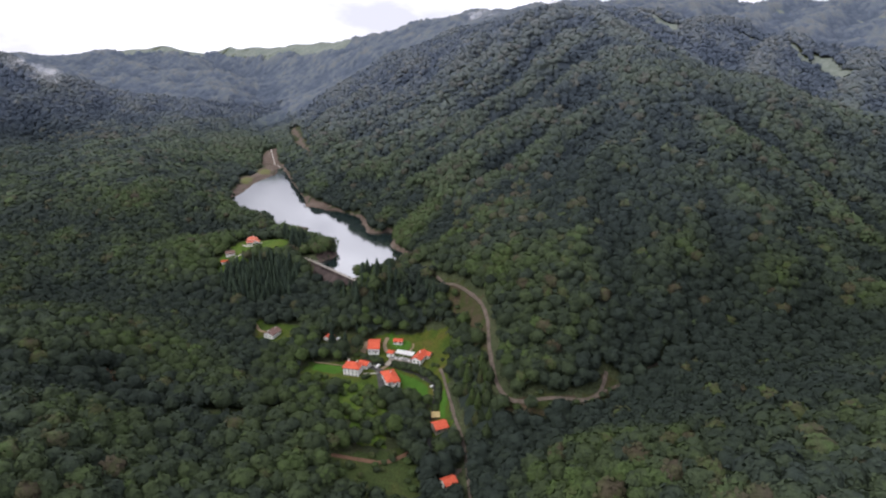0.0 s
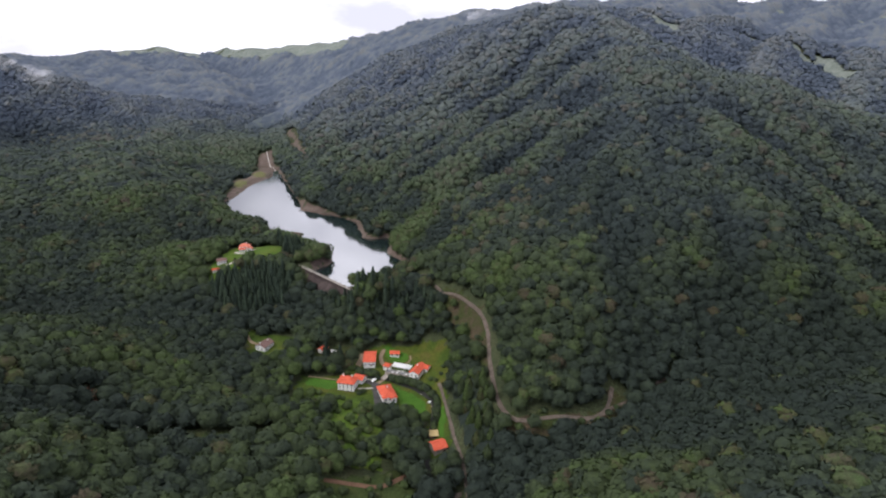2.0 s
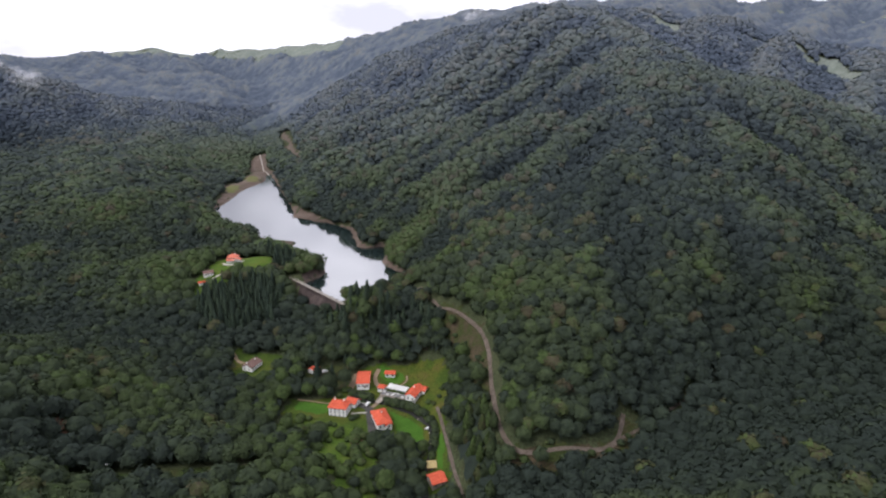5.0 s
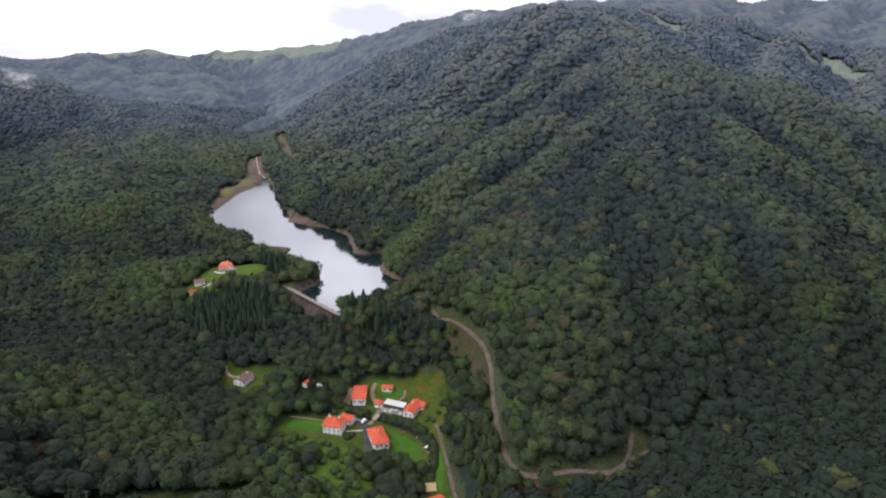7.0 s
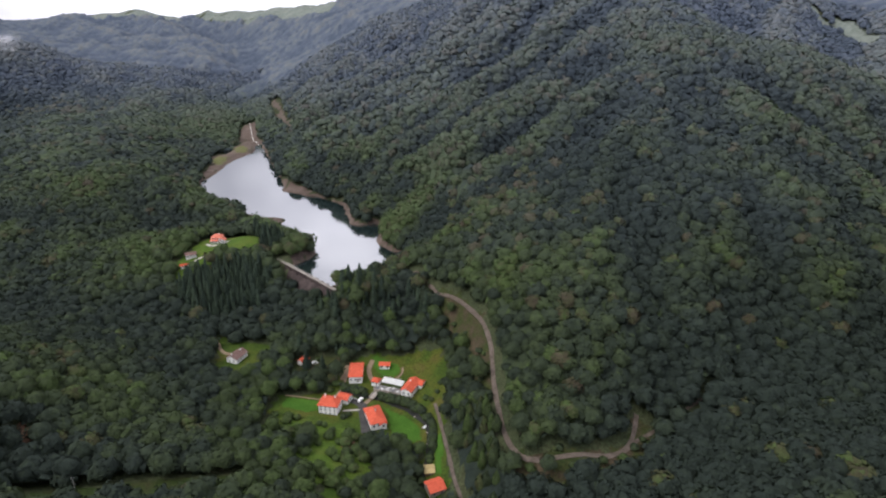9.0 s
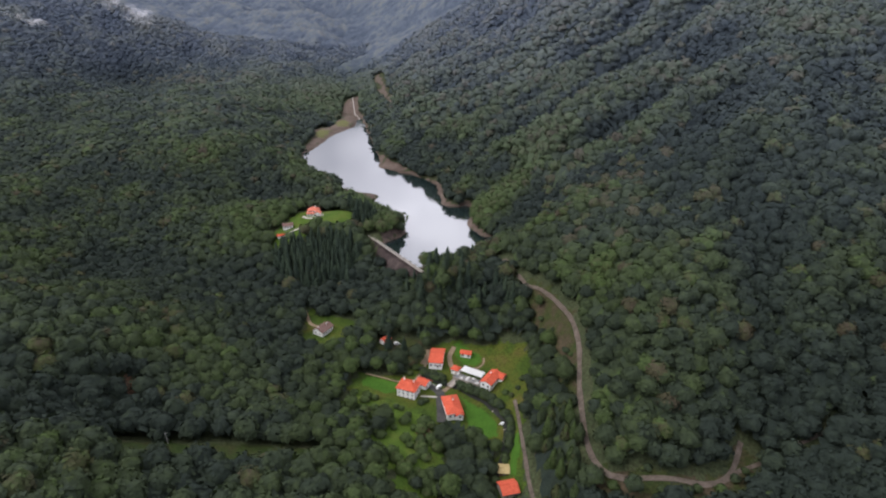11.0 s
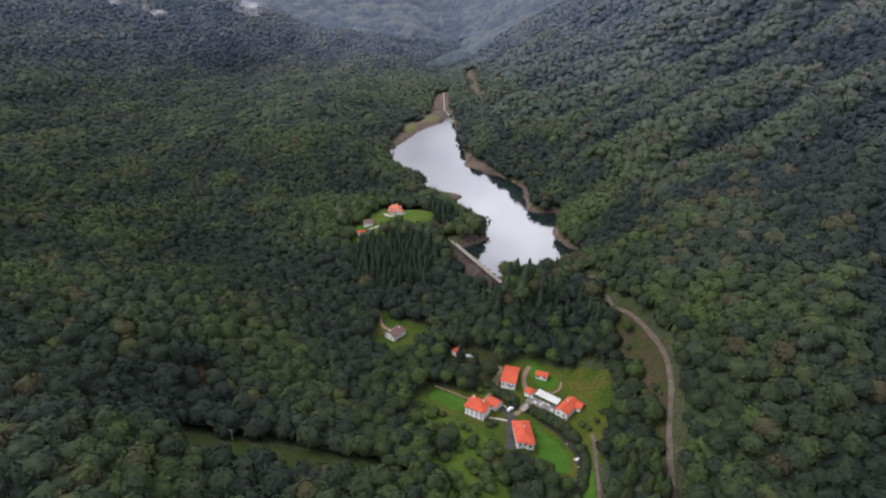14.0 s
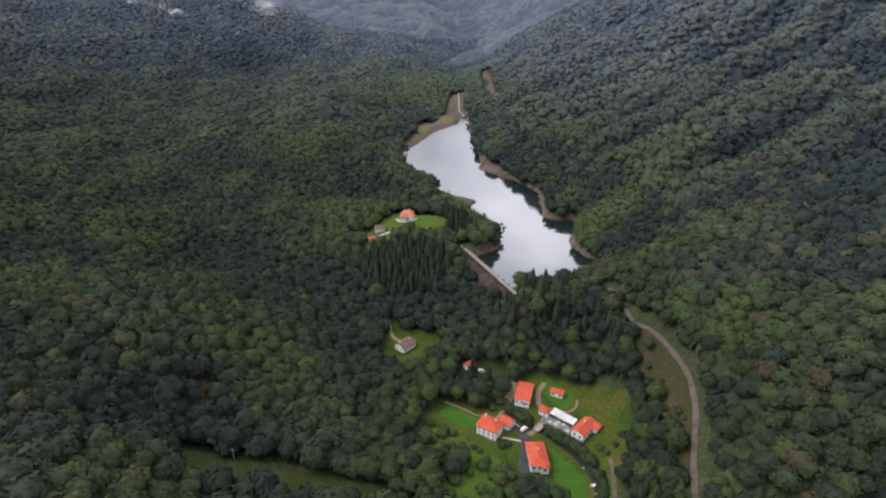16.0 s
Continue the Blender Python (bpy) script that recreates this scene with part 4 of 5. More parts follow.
def leafy_crown(lobes, leaves, low, high, base=None, wild=0.40):
    """A crown of unit radius: a lobed leafy core set about with many small sprays of leaves."""
    core, cf = base or ICO2
    a = np.arange(lobes) * 2.4 + rand.uniform(-0.5, 0.5, lobes)
    up = 0.95 - 1.25 * (np.arange(lobes) / lobes) + rand.uniform(-0.12, 0.12, lobes)
    flat = np.sqrt(np.clip(1 - up * up, 0.02, 1))
    ways, big = np.stack([np.cos(a) * flat, np.sin(a) * flat, up], 1), rand.uniform(0.6, 1.3, lobes)

    def reach(d):
        return 0.72 + 0.30 * (np.clip((d @ ways.T - 0.70) / 0.30, 0, 1) ** 0.6 * big).max(1)

    v = core * (reach(core) + rand.uniform(-0.19, 0.08, len(core)))[:, None]
    keep = v[cf].mean(1)[:, 2] > (-0.45 if base is None else -0.75)
    f = cf[keep]
    shade = rand.normal(0, 0.07, len(v))
    # sprays: small triangles that face outwards at odd angles
    z = rand.uniform(-0.6, 1.0, leaves)
    t = rand.uniform(0, 6.283, leaves)
    d = np.stack([np.sqrt(1 - z * z) * np.cos(t), np.sqrt(1 - z * z) * np.sin(t), z], 1)
    place = d * (reach(d) * rand.uniform(0.97, 1.14, leaves))[:, None]
    normal = d + rand.normal(0, wild, (leaves, 3))
    normal /= np.linalg.norm(normal, axis=1)[:, None]
    one = np.cross(normal, rand.normal(0, 1, (leaves, 3)))
    one /= np.linalg.norm(one, axis=1)[:, None]
    two = np.cross(normal, one)
    size = rand.uniform(low, high, leaves)[:, None]
    tri = np.stack([place + one * size, place - 0.55 * one * size + two * size * 0.85, place - 0.55 * one * size - two * size * 0.85], 1).reshape(-1, 3)
    f = np.concatenate([f, np.arange(3 * leaves).reshape(-1, 3) + len(v)])
    lobe = np.argmax(d @ ways.T, 1)
    own = rand.normal(0, 0.045, lobes)[lobe] + rand.normal(0, 0.03, leaves)
    v, shade = np.concatenate([v, tri]), np.r_[shade, np.repeat(own, 3)]
    # normals bent to the crown's dome, loosely, and tipped up for softer shading
    out = np.concatenate([core + 0.25 * rand.normal(0, 1, core.shape), np.repeat(d + 0.65 * (normal - d), 3, axis=0)])
    out = out + (0, 0, 0.25)
    return v * (1, 1, 0.95), f, shade, out / (np.linalg.norm(out, axis=1)[:, None] + 1e-9)


def fade(x, y, near, far):
    """1 inside the ring of single crowns, falling to 0 across its outer edge."""
    return np.clip((far - np.hypot(x, y + 470)) / (far - near), 0, 1)


EDGE = (620, 690)
x, y = scatter(-640, 560, -420, 230, 7.9)
ok = in_view_sector(x, y, 90, EDGE[1])
x, y = x[ok], y[ok]
ok = wooded(x, y) & (rand.uniform(0, 1, len(x)) < fade(x, y, *EDGE) * 1.4)
for c in CONIFER_ZONES[::2] + TALL:
    ok &= ~inside(x, y, c)
x, y = x[ok], y[ok]
# those round the hamlet are single trees
close = np.hypot((x + 40) / 1.15, y + 45) < 92
open_lawn = np.hypot(x + 35, y + 62) < 13
close &= ~open_lawn
HAMLET_TREES = (x[close][:295], y[close][:295])
rest = ~close & ~open_lawn
x, y = np.r_[x[rest], x[close][295:]], np.r_[y[rest], y[close][295:]]
r = 7.9 * rand.uniform(0.54, 0.94, len(x))
stamp("woodland", [leafy_crown(10, 104, 0.14, 0.26) for k in range(18)], x, y, ground_z(x, y) + 5.5 + rand.uniform(-2.0, 2.8, len(x)), r, r * rand.uniform(0.82, 1.12, len(x)), leaf_tint(x, y), haziness(x, y), M_LEAF, "dense green broadleaved wood on the slopes", "woodland")
FAR_EDGE = (900, 980)
x, y = scatter(-860, 780, -200, 520, 9.2)
ok = in_view_sector(x, y, EDGE[0], FAR_EDGE[1])
x, y = x[ok], y[ok]
ok = wooded(x, y) & (rand.uniform(0, 1, len(x)) > fade(x, y, *EDGE) * 1.2) & (rand.uniform(0, 1, len(x)) < fade(x, y, *FAR_EDGE) * 1.5)
for c in CONIFER_ZONES[::2] + TALL:
    ok &= ~inside(x, y, c)
x, y = x[ok], y[ok]
steep = np.hypot(ground_z(x + 8, y) - ground_z(x - 8, y), ground_z(x, y + 8) - ground_z(x, y - 8)) / 16
more = rand.uniform(0.55, 1.3, len(x)) < steep
x, y = np.r_[x, x[more] + rand.uniform(-4, 4, more.sum())], np.r_[y, y[more] + 4.6]
r = 9.2 * rand.uniform(0.58, 0.92, len(x))
stamp("woodland", [leafy_crown(7, 44, 0.20, 0.36, ICO1) for k in range(18)], x, y, ground_z(x, y) + 5.5 + rand.uniform(-1.6, 1.8, len(x)), r, r * rand.uniform(0.80, 1.05, len(x)), leaf_tint(x, y), haziness(x, y), M_LEAF, "dense green broadleaved wood on the valley sides", "woodland")


def crowns(x, y, cell, relief=0.75):
    """The height of a closed canopy of domed crowns, and a number that tells the crowns apart."""
    i, j = np.floor(x / cell).astype(np.int64), np.floor(y / cell).astype(np.int64)
    top, mark = np.full(x.shape, -9.0), np.zeros(x.shape)
    for di in (-1, 0, 1):
        for dj in (-1, 0, 1):
            a, b = i + di, j + dj
            h1, h2, h3, h4 = [np.modf(np.abs(np.sin(a * p + b * q) * 43758.5453))[0] for p, q in ((12.9898, 78.233), (39.346, 11.135), (73.156, 52.235), (27.16, 91.7))]
            cx, cy = (a + 0.1 + 0.8 * h1) * cell, (b + 0.1 + 0.8 * h2) * cell
            d = np.hypot(x - cx, y - cy) / (cell * (0.50 + 0.22 * h3))
            dome = relief * cell * np.clip(1 - d * d, 0, 1) ** 0.75 * (0.8 + 0.4 * h4) + (h1 - 0.5) * 0.2 * cell - np.where(d > 1, 9.0, 0.0)
            mark = np.where(dome > top, h4, mark)
            top = np.maximum(top, dome)
    return top, mark


def canopy_sheet(near, far, step, cell, bounds, label):
    """A far wood as one sheet of crowns, open over lake and clearings."""
    x, y = np.meshgrid(np.arange(bounds[0], bounds[1], step), np.arange(bounds[2], bounds[3], step))
    x = x + rand.uniform(-0.3, 0.3, x.shape) * step
    y = y + rand.uniform(-0.3, 0.3, y.shape) * step
    ring = in_view_sector(x, y, near, far) & ((np.hypot(x, y + 470) > 2160) | (x > -575))
    flat = np.where(ring.ravel())[0]
    grown = np.zeros(x.size, bool)
    ok = wooded(x.ravel()[flat], y.ravel()[flat])
    for c in CONIFER_ZONES[::2]:
        ok &= ~inside(x.ravel()[flat], y.ravel()[flat], c)
    if far > 1800:
        px, py = x.ravel()[flat], y.ravel()[flat]
        ok &= ~((py > 2080) & (land(px, py) > 306 + 14 * waves(px, py, 160, 51)) & (px < -420))
    grown[flat] = ok
    grown = grown.reshape(x.shape)
    height, mark = crowns(x, y, cell)
    height = 5.5 + np.maximum(height, -1.0) + rand.uniform(-0.5, 0.5, x.shape) * min(1.0, step / 3)
    z = ground_z(x, y) + np.where(grown, height, -0.5)
    any_ = grown[:-1, :-1] | grown[1:, :-1] | grown[:-1, 1:] | grown[1:, 1:]
    f = sheet_faces(*x.shape)[any_.ravel()]
    used = np.unique(f)
    back = np.zeros(x.size, int)
    back[used] = np.arange(len(used))
    ux, uy = x.ravel()[used], y.ravel()[used]
    base = leaf_tint(ux, uy, False) + (mark.ravel()[used] - 0.5) * 0.8
    ob = arrays_mesh("far_woodland", np.stack([ux, uy, z.ravel()[used]], -1), back[f], M_CANOPY, np.clip(base, 0, 1), True, haziness(ux, uy))
    return tagged(ob, label, "woodland", kind="stuff")


x, y = scatter(-1780, 1320, 80, 1780, 10.4)
ok = in_view_sector(x, y, FAR_EDGE[0], 2180) & ((np.hypot(x, y + 470) < 1770) | (x < -560))
x, y = x[ok], y[ok]
ok = wooded(x, y) & (rand.uniform(0, 1, len(x)) > fade(x, y, *FAR_EDGE) * 1.1)
x, y = x[ok], y[ok]
steep = np.hypot(ground_z(x + 8, y) - ground_z(x - 8, y), ground_z(x, y + 8) - ground_z(x, y - 8)) / 16
more = rand.uniform(0.6, 1.3, len(x)) < steep
x, y = np.r_[x, x[more] + rand.uniform(-4, 4, more.sum())], np.r_[y, y[more] + 5.2]
r = 10.4 * rand.uniform(0.58, 0.90, len(x))
stamp("woodland", [leafy_crown(5, 7, 0.38, 0.6, ICO1, 0.18) for k in range(18)], x, y, ground_z(x, y) + 6.0 + rand.uniform(-1.0, 1.1, len(x)), r * 1.1, r * rand.uniform(0.76, 1.0, len(x)), leaf_tint(x, y), haziness(x, y), M_LEAF, "dense wood on the mountain slopes above the lake", "woodland")
canopy_sheet(1740, 3900, 8.6, 16.0, (-2700, 2300, 450, 3000), "closed wood on the far mountains, paled to imitate haze")


# the understorey that closes the gaps between the crowns
def undergrowth(near, far, step, rough, bounds, label):
    x, y = np.meshgrid(np.arange(bounds[0], bounds[1], step), np.arange(bounds[2], bounds[3], step))
    x = x + rand.uniform(-0.3, 0.3, x.shape) * step
    y = y + rand.uniform(-0.3, 0.3, y.shape) * step
    here = in_view_sector(x, y, near, far) & wooded(x.ravel(), y.ravel()).reshape(x.shape)
    for c in SPARSE + CONIFER_ZONES[::2]:
        here &= ~inside(x, y, c)
    z = ground_z(x, y) + 6.0 + rand.uniform(-rough, rough, x.shape)
    cells = here[:-1, :-1] & here[1:, :-1] & here[:-1, 1:] & here[1:, 1:]
    f = sheet_faces(*x.shape)[cells.ravel()]
    f = np.concatenate([f[:, [0, 1, 2]], f[:, [0, 2, 3]]])
    used = np.unique(f)
    back = np.zeros(x.size, int)
    back[used] = np.arange(len(used))
    x, y, z = x.ravel()[used], y.ravel()[used], z.ravel()[used]
    ob = arrays_mesh("understorey", np.stack([x, y, z], -1), back[f], M_CANOPY, np.clip(leaf_tint(x, y) - 0.14, 0, 1), False, haziness(x, y))
    tagged(ob, label, "undergrowth", kind="stuff")


undergrowth(60, 700, 3.2, 2.6, (-640, 560, -420, 240), "dark leafy undergrowth between the tree crowns")
undergrowth(685, 2190, 7.2, 3.2, (-1780, 1320, -200, 1780), "leafy undergrowth of the mountain woods")

# the close-grown conifers between the single ones
fx, fy = [], []
for zone in CONIFER_ZONES[::2]:
    px, py = [q[0] for q in zone], [q[1] for q in zone]
    x, y = scatter(min(px), max(px), min(py), max(py), 5.2)
    ok = inside(x, y, zone) & (shore_distance(x, y) > 4) & (line_distance(x, y, [DAM_A, DAM_B]) > 5) & ~inside(x, y, VILLAGE) & ~inside(x, y, HILLTOP, 1.0) & ~inside(x, y, HUTPLOT)
    fx, fy = np.r_[fx, x[ok]], np.r_[fy, y[ok]]
shapes = []
for k in range(8):
    v, f, out = spire_shape(7, 8)
    shapes.append((v, f, rand.uniform(-0.1, 0.2, len(v)), out))
tall = rand.uniform(9, 20, len(fx))
stamp("conifer_wood", shapes, fx, fy, ground_z(fx, fy) - 0.3, tall * rand.uniform(0.95, 1.35, len(fx)), tall, rand.uniform(0.0, 0.4, len(fx)), 0 * fx, M_NEEDLE, "close-grown dark conifer wood below the dam", "woodland")


# ---------------------------------------------------------------- buildings
def gable_roof(L, W, H, rise, over=0.6, thick=0.22):
    """Two thick slopes meeting at a ridge along x."""
    bm = bmesh.new()
    for s in (-1, 1):
        drop = rise * over / (W / 2)
        pts = [(-L / 2 - over, s * (W / 2 + over), H - drop), (L / 2 + over, s * (W / 2 + over), H - drop), (L / 2 + over, 0, H + rise), (-L / 2 - over, 0, H + rise)]
        low = [bm.verts.new(p) for p in pts]
        top = [bm.verts.new((p[0], p[1], p[2] + thick)) for p in pts]
        for f in (low[::s], top[::-s]):
            bm.faces.new(f)
        for k in range(4):
            bm.faces.new([low[k], low[(k + 1) % 4], top[(k + 1) % 4], top[k]][::-s])
    return bm


def hip_roof(L, W, H, rise, over=0.7, thick=0.22):
    bm = bmesh.new()
    drop = rise * over / (W / 2)
    a, b, r = L / 2 + over, W / 2 + over, max(0.3, (L - W) / 2 + 0.6)
    pts = [(-a, -b, H - drop), (a, -b, H - drop), (a, b, H - drop), (-a, b, H - drop), (-r, 0, H + rise), (r, 0, H + rise)]
    low = [bm.verts.new(p) for p in pts]
    top = [bm.verts.new((p[0], p[1], p[2] + thick)) for p in pts]
    for f in ((0, 1, 5, 4), (1, 2, 5), (2, 3, 4, 5), (3, 0, 4)):
        bm.faces.new([top[k] for k in f])
        bm.faces.new([low[k] for k in reversed(f)])
    for k in range(4):
        j = (k + 1) % 4
        bm.faces.new([low[k], low[j], top[j], top[k]])
    return bm


def gable_walls(L, W, H, rise, foot=-1.5):
    """A solid body whose short ends rise to the ridge."""
    bm = bmesh.new()
    prof = [(-W / 2, foot), (W / 2, foot), (W / 2, H), (0, H + rise), (-W / 2, H)]
    ends = [[bm.verts.new((s * L / 2, y, z)) for y, z in prof] for s in (-1, 1)]
    bm.faces.new(ends[0][::-1])
    bm.faces.new(ends[1])
    for k in range(5):
        j = (k + 1) % 5
        bm.faces.new([ends[0][k], ends[0][j], ends[1][j], ends[1][k]])
    return bm


def window(house, x, y, z, wide, high, turn):
    """A framed pane with a sill, set into a wall that faces -y before the turn."""
    frame_ = bmesh.new()
    for c in ((-wide / 2, -0.10, -high / 2, -wide / 2 + 0.12, 0.05, high / 2), (wide / 2 - 0.12, -0.10, -high / 2, wide / 2, 0.05, high / 2), (-wide / 2 + 0.12, -0.10, high / 2 - 0.12, wide / 2 - 0.12, 0.05, high / 2), (-wide / 2 + 0.12, -0.10, -high / 2, wide / 2 - 0.12, 0.05, -high / 2 + 0.12), (-0.04, -0.09, -high / 2 + 0.12, 0.04, 0.05, high / 2 - 0.12)):
        box(frame_, *c)
    w = part("window", frame_, M_FRAME, house)
    w.matrix_basis = pose(x, y, z, 0, 0, turn)
    part("pane", boxes((-wide / 2 + 0.1, -0.05, -high / 2 + 0.1, wide / 2 - 0.1, 0.02, high / 2 - 0.1)), M_GLASS, w)
    part("sill", boxes((-wide / 2 - 0.1, -0.22, -high / 2 - 0.12, wide / 2 + 0.1, 0.0, -high / 2 - 0.003)), M_STONE, w)
    return w


def house(name, label, x, y, turn, L, W, H, rise, roof="gable", wall=M_WHITE, tiles=M_TILE, front=(), right=(), left=(), door=None, chimneys=(), z=None, category="house", over=0.6):
    """A house with its long side along x and its front to -y. front, right, left: rows of (along, up, wide, high) openings."""
    base = thing(name, pose(x, y, float(ground_z(x, y)) + 0.35 if z is None else z, 0, 0, turn), label, category)
    if roof == "gable":
        part("wall", gable_walls(L, W, H, rise - 0.05), wall, base)
        r = part("roof", gable_roof(L, W, H, rise, over), tiles, base)
    else:
        part("wall", boxes((-L / 2, -W / 2, -1.5, L / 2, W / 2, H)), wall, base)
        r = part("roof", hip_roof(L, W, H, rise, over), tiles, base)
    caps = bmesh.new()
    half = L / 2 + over if roof == "gable" else max(0.3, (L - W) / 2 + 0.6)
    k = -half
    while k < half - 0.2:
        bmesh.ops.create_cone(caps, cap_ends=True, segments=6, radius1=0.17, radius2=0.14, depth=0.62, matrix=Matrix.Translation((k + 0.3, 0, H + rise + 0.22)) @ Euler((0, radians(90), 0)).to_matrix().to_4x4())
        k += 0.6
    part("ridge_cap", caps, tiles, r)
    for a, b, w, h in front:
        window(base, a, -W / 2, b, w, h, 0)
    for a, b, w, h in right:
        window(base, L / 2, a, b, w, h, 90)
    for a, b, w, h in left:
        window(base, -L / 2, a, b, w, h, -90)
    if door:
        d = part("door", boxes((door - 0.55, -W / 2 - 0.07, 0.0, door + 0.55, -W / 2 + 0.05, 2.1), bevel=0.02), M_WOOD, base)
        part("handle", boxes((door + 0.38, -W / 2 - 0.14, 1.0, door + 0.46, -W / 2 - 0.07, 1.12)), M_METAL, d)
    for cx, cy in chimneys:
        top = H + rise + 0.9
        c = part("chimney", boxes((cx - 0.4, cy - 0.35, H + 0.2, cx + 0.4, cy + 0.35, top), bevel=0.03), M_WHITE, base)
        part("chimney_cap", boxes((cx - 0.5, cy - 0.45, top, cx + 0.5, cy + 0.45, top + 0.14)), M_STONE, c)
    return base


def rows(xs, zs, w=0.95, h=1.35):
    return [(a, b, w, h) for b in zs for a in xs]


house("white_house", "tall white rendered house with orange hipped roof", -70.0, -37.6, -10, 12.4, 10.2, 7.6, 2.6, "hip", front=rows((-4.6, -1.6, 1.6, 4.6), (1.5, 4.1, 6.4), 0.85, 1.15), right=rows((-3.2, 0.2, 3.2), (1.5, 4.1, 6.4), 0.85, 1.15), left=rows((-2, 2), (4.1, 6.5)), chimneys=((3.0, 1.4), (-4.2, 2.6)), z=-31.2, over=0.8)
house("annexe", "low white annexe with orange gable roof", -62.3, -27.0, -22, 7.6, 6.6, 3.4, 1.8, right=rows((-1.4, 1.4), (1.5,)), front=rows((0,), (1.6,)), z=-31.0)
house("barn", "large white barn with wide orange tiled roof", -58.1, 1.4, 3, 9.2, 17.8, 4.2, 2.0, front=rows((-3.2, 0.0, 3.2), (1.9,), 1.2, 1.2), right=rows((-5, 0, 5), (2.0,)), door=1.6, z=-29.2)
house("garden_hut", "small white hut with orange roof on the lawn", -38.2, 11.0, -3, 7.4, 4.6, 2.6, 1.3, front=rows((-2.2, 2.2), (1.4,), 1.6, 1.7), right=rows((0,), (1.4,)), door=0.0, z=-28.5)
house("inn", "low inn with orange gable roof beside the terrace", -17.6, -16.4, 67, 15.4, 7.6, 3.8, 1.7, front=rows((-5, -1.5, 2, 5.5), (1.8,)), left=rows((-1.8, 1.8), (1.8,), 1.3, 1.4), chimneys=((2.5, 1.5),), z=-29.5)
house("inn_wing", "small wing of the inn with orange roof", -11.8, -12.2, -22, 6.0, 6.2, 3.2, 1.3, front=rows((0,), (1.5,)), right=rows((0,), (1.5,)), z=-29.4)
house("kiosk", "small orange-roofed kiosk beside the terrace", -42.8, -8.6, -20, 5.0, 4.6, 2.5, 1.0, "hip", front=rows((-1.2, 1.2), (1.4,), 1.2, 1.2), z=-29.3)
house("bungalow", "long white bungalow with broad orange hipped roof", -39.6, -47.2, -68, 16.8, 9.4, 3.9, 2.1, "hip", front=rows((-6, -3, 0, 3, 6), (1.6,), 1.2, 1.3), right=rows((-3, 0, 3), (1.6,), 1.3, 1.4), left=rows((-2.4, 2.4), (1.6,)), chimneys=((-1.5, 0.8),), z=-31.0, over=0.8)
house("bungalow_porch", "lower orange-roofed porch of the bungalow", -34.0, -53.6, -68, 3.6, 4.2, 2.9, 0.8, right=rows((0,), (1.4,), 1.4, 1.4), z=-31.0)
house("hill_house", "white villa with salmon hipped roof on the knoll", -216.5, 170.0, 8, 10.4, 8.6, 4.0, 2.5, "hip", tiles=M_SALMON, front=rows((-3.2, -1.0, 1.2), (2.8,), 1.1, 1.2), right=rows((-2.2, 0, 2.2), (1.4, 3.0), 0.9, 1.0), chimneys=((1.6, 1),))
house("villa_wing", "low white wing of the villa with salmon roof", -209.8, 165.4, 98, 5.4, 4.8, 2.8, 1.3, tiles=M_SALMON, front=rows((-1.4, 1.4), (1.5,)), left=rows((-1.1, 1.1), (1.5,), 0.9, 1.1))
house("veranda", "low veranda of the villa with salmon roof", -217.4, 164.0, 8, 6.6, 3.4, 2.3, 0.7, tiles=M_SALMON, front=rows((-1.9, 0, 1.9), (1.3,), 1.2, 1.2))
house("hill_cottage", "white cottage with brown roof on the knoll", -231.0, 139.6, 24, 9.0, 6.8, 3.0, 1.7, tiles=M_BROWNTILE, front=rows((-2.6, 0, 2.6), (1.5,)), right=rows((-1.5, 1.5), (1.5,)))
house("tool_shed", "low shed with salmon roof below the cottage", -231.6, 125.4, 30, 7.0, 3.4, 2.0, 0.8, front=rows((-1.6, 1.6), (1.2,), 1.0, 0.9), category="shed")
house("grey_cottage", "old cottage with weathered brown roof and white gable", -151.4, 20.6, 70, 12.4, 9.2, 3.6, 2.3, wall=M_WHITE, tiles=M_BROWNTILE, front=rows((-4.2, -1.4, 1.4, 4.2), (1.7,), 1.1, 1.2), left=rows((-2, 2), (1.7,)), chimneys=((-4.5, 0.9), (3.4, -0.7)))
house("forest_cabin", "orange-roofed cabin half hidden by conifers", -100.2, 15.6, 60, 6.6, 5.2, 2.8, 1.5, front=rows((-1.4, 1.4), (1.4,)), right=rows((0,), (1.4,)))
house("roadside_barn", "roadside barn with orange two-tone roof", -0.6, -103.0, 24, 8.8, 8.8, 3.4, 1.9, wall=M_STONE, front=rows((-2.2, 2.2), (1.6,), 1.2, 1.1), right=rows((0,), (1.6,)))
house("straw_shed", "small open shed with straw-coloured roof", -3.8, -89.0, 6, 5.2, 6.0, 2.2, 0.7, wall=M_WOOD, tiles=M_STRAW, front=rows((0,), (1.2,), 1.4, 1.1), category="shed")
house("lower_house", "orange-roofed house lower down the village road", 5.2, -152.6, 30, 7.6, 7.0, 3.6, 1.8, front=rows((-2.6, 0, 2.6), (1.6,)), right=rows((-2, 2), (1.6,)))


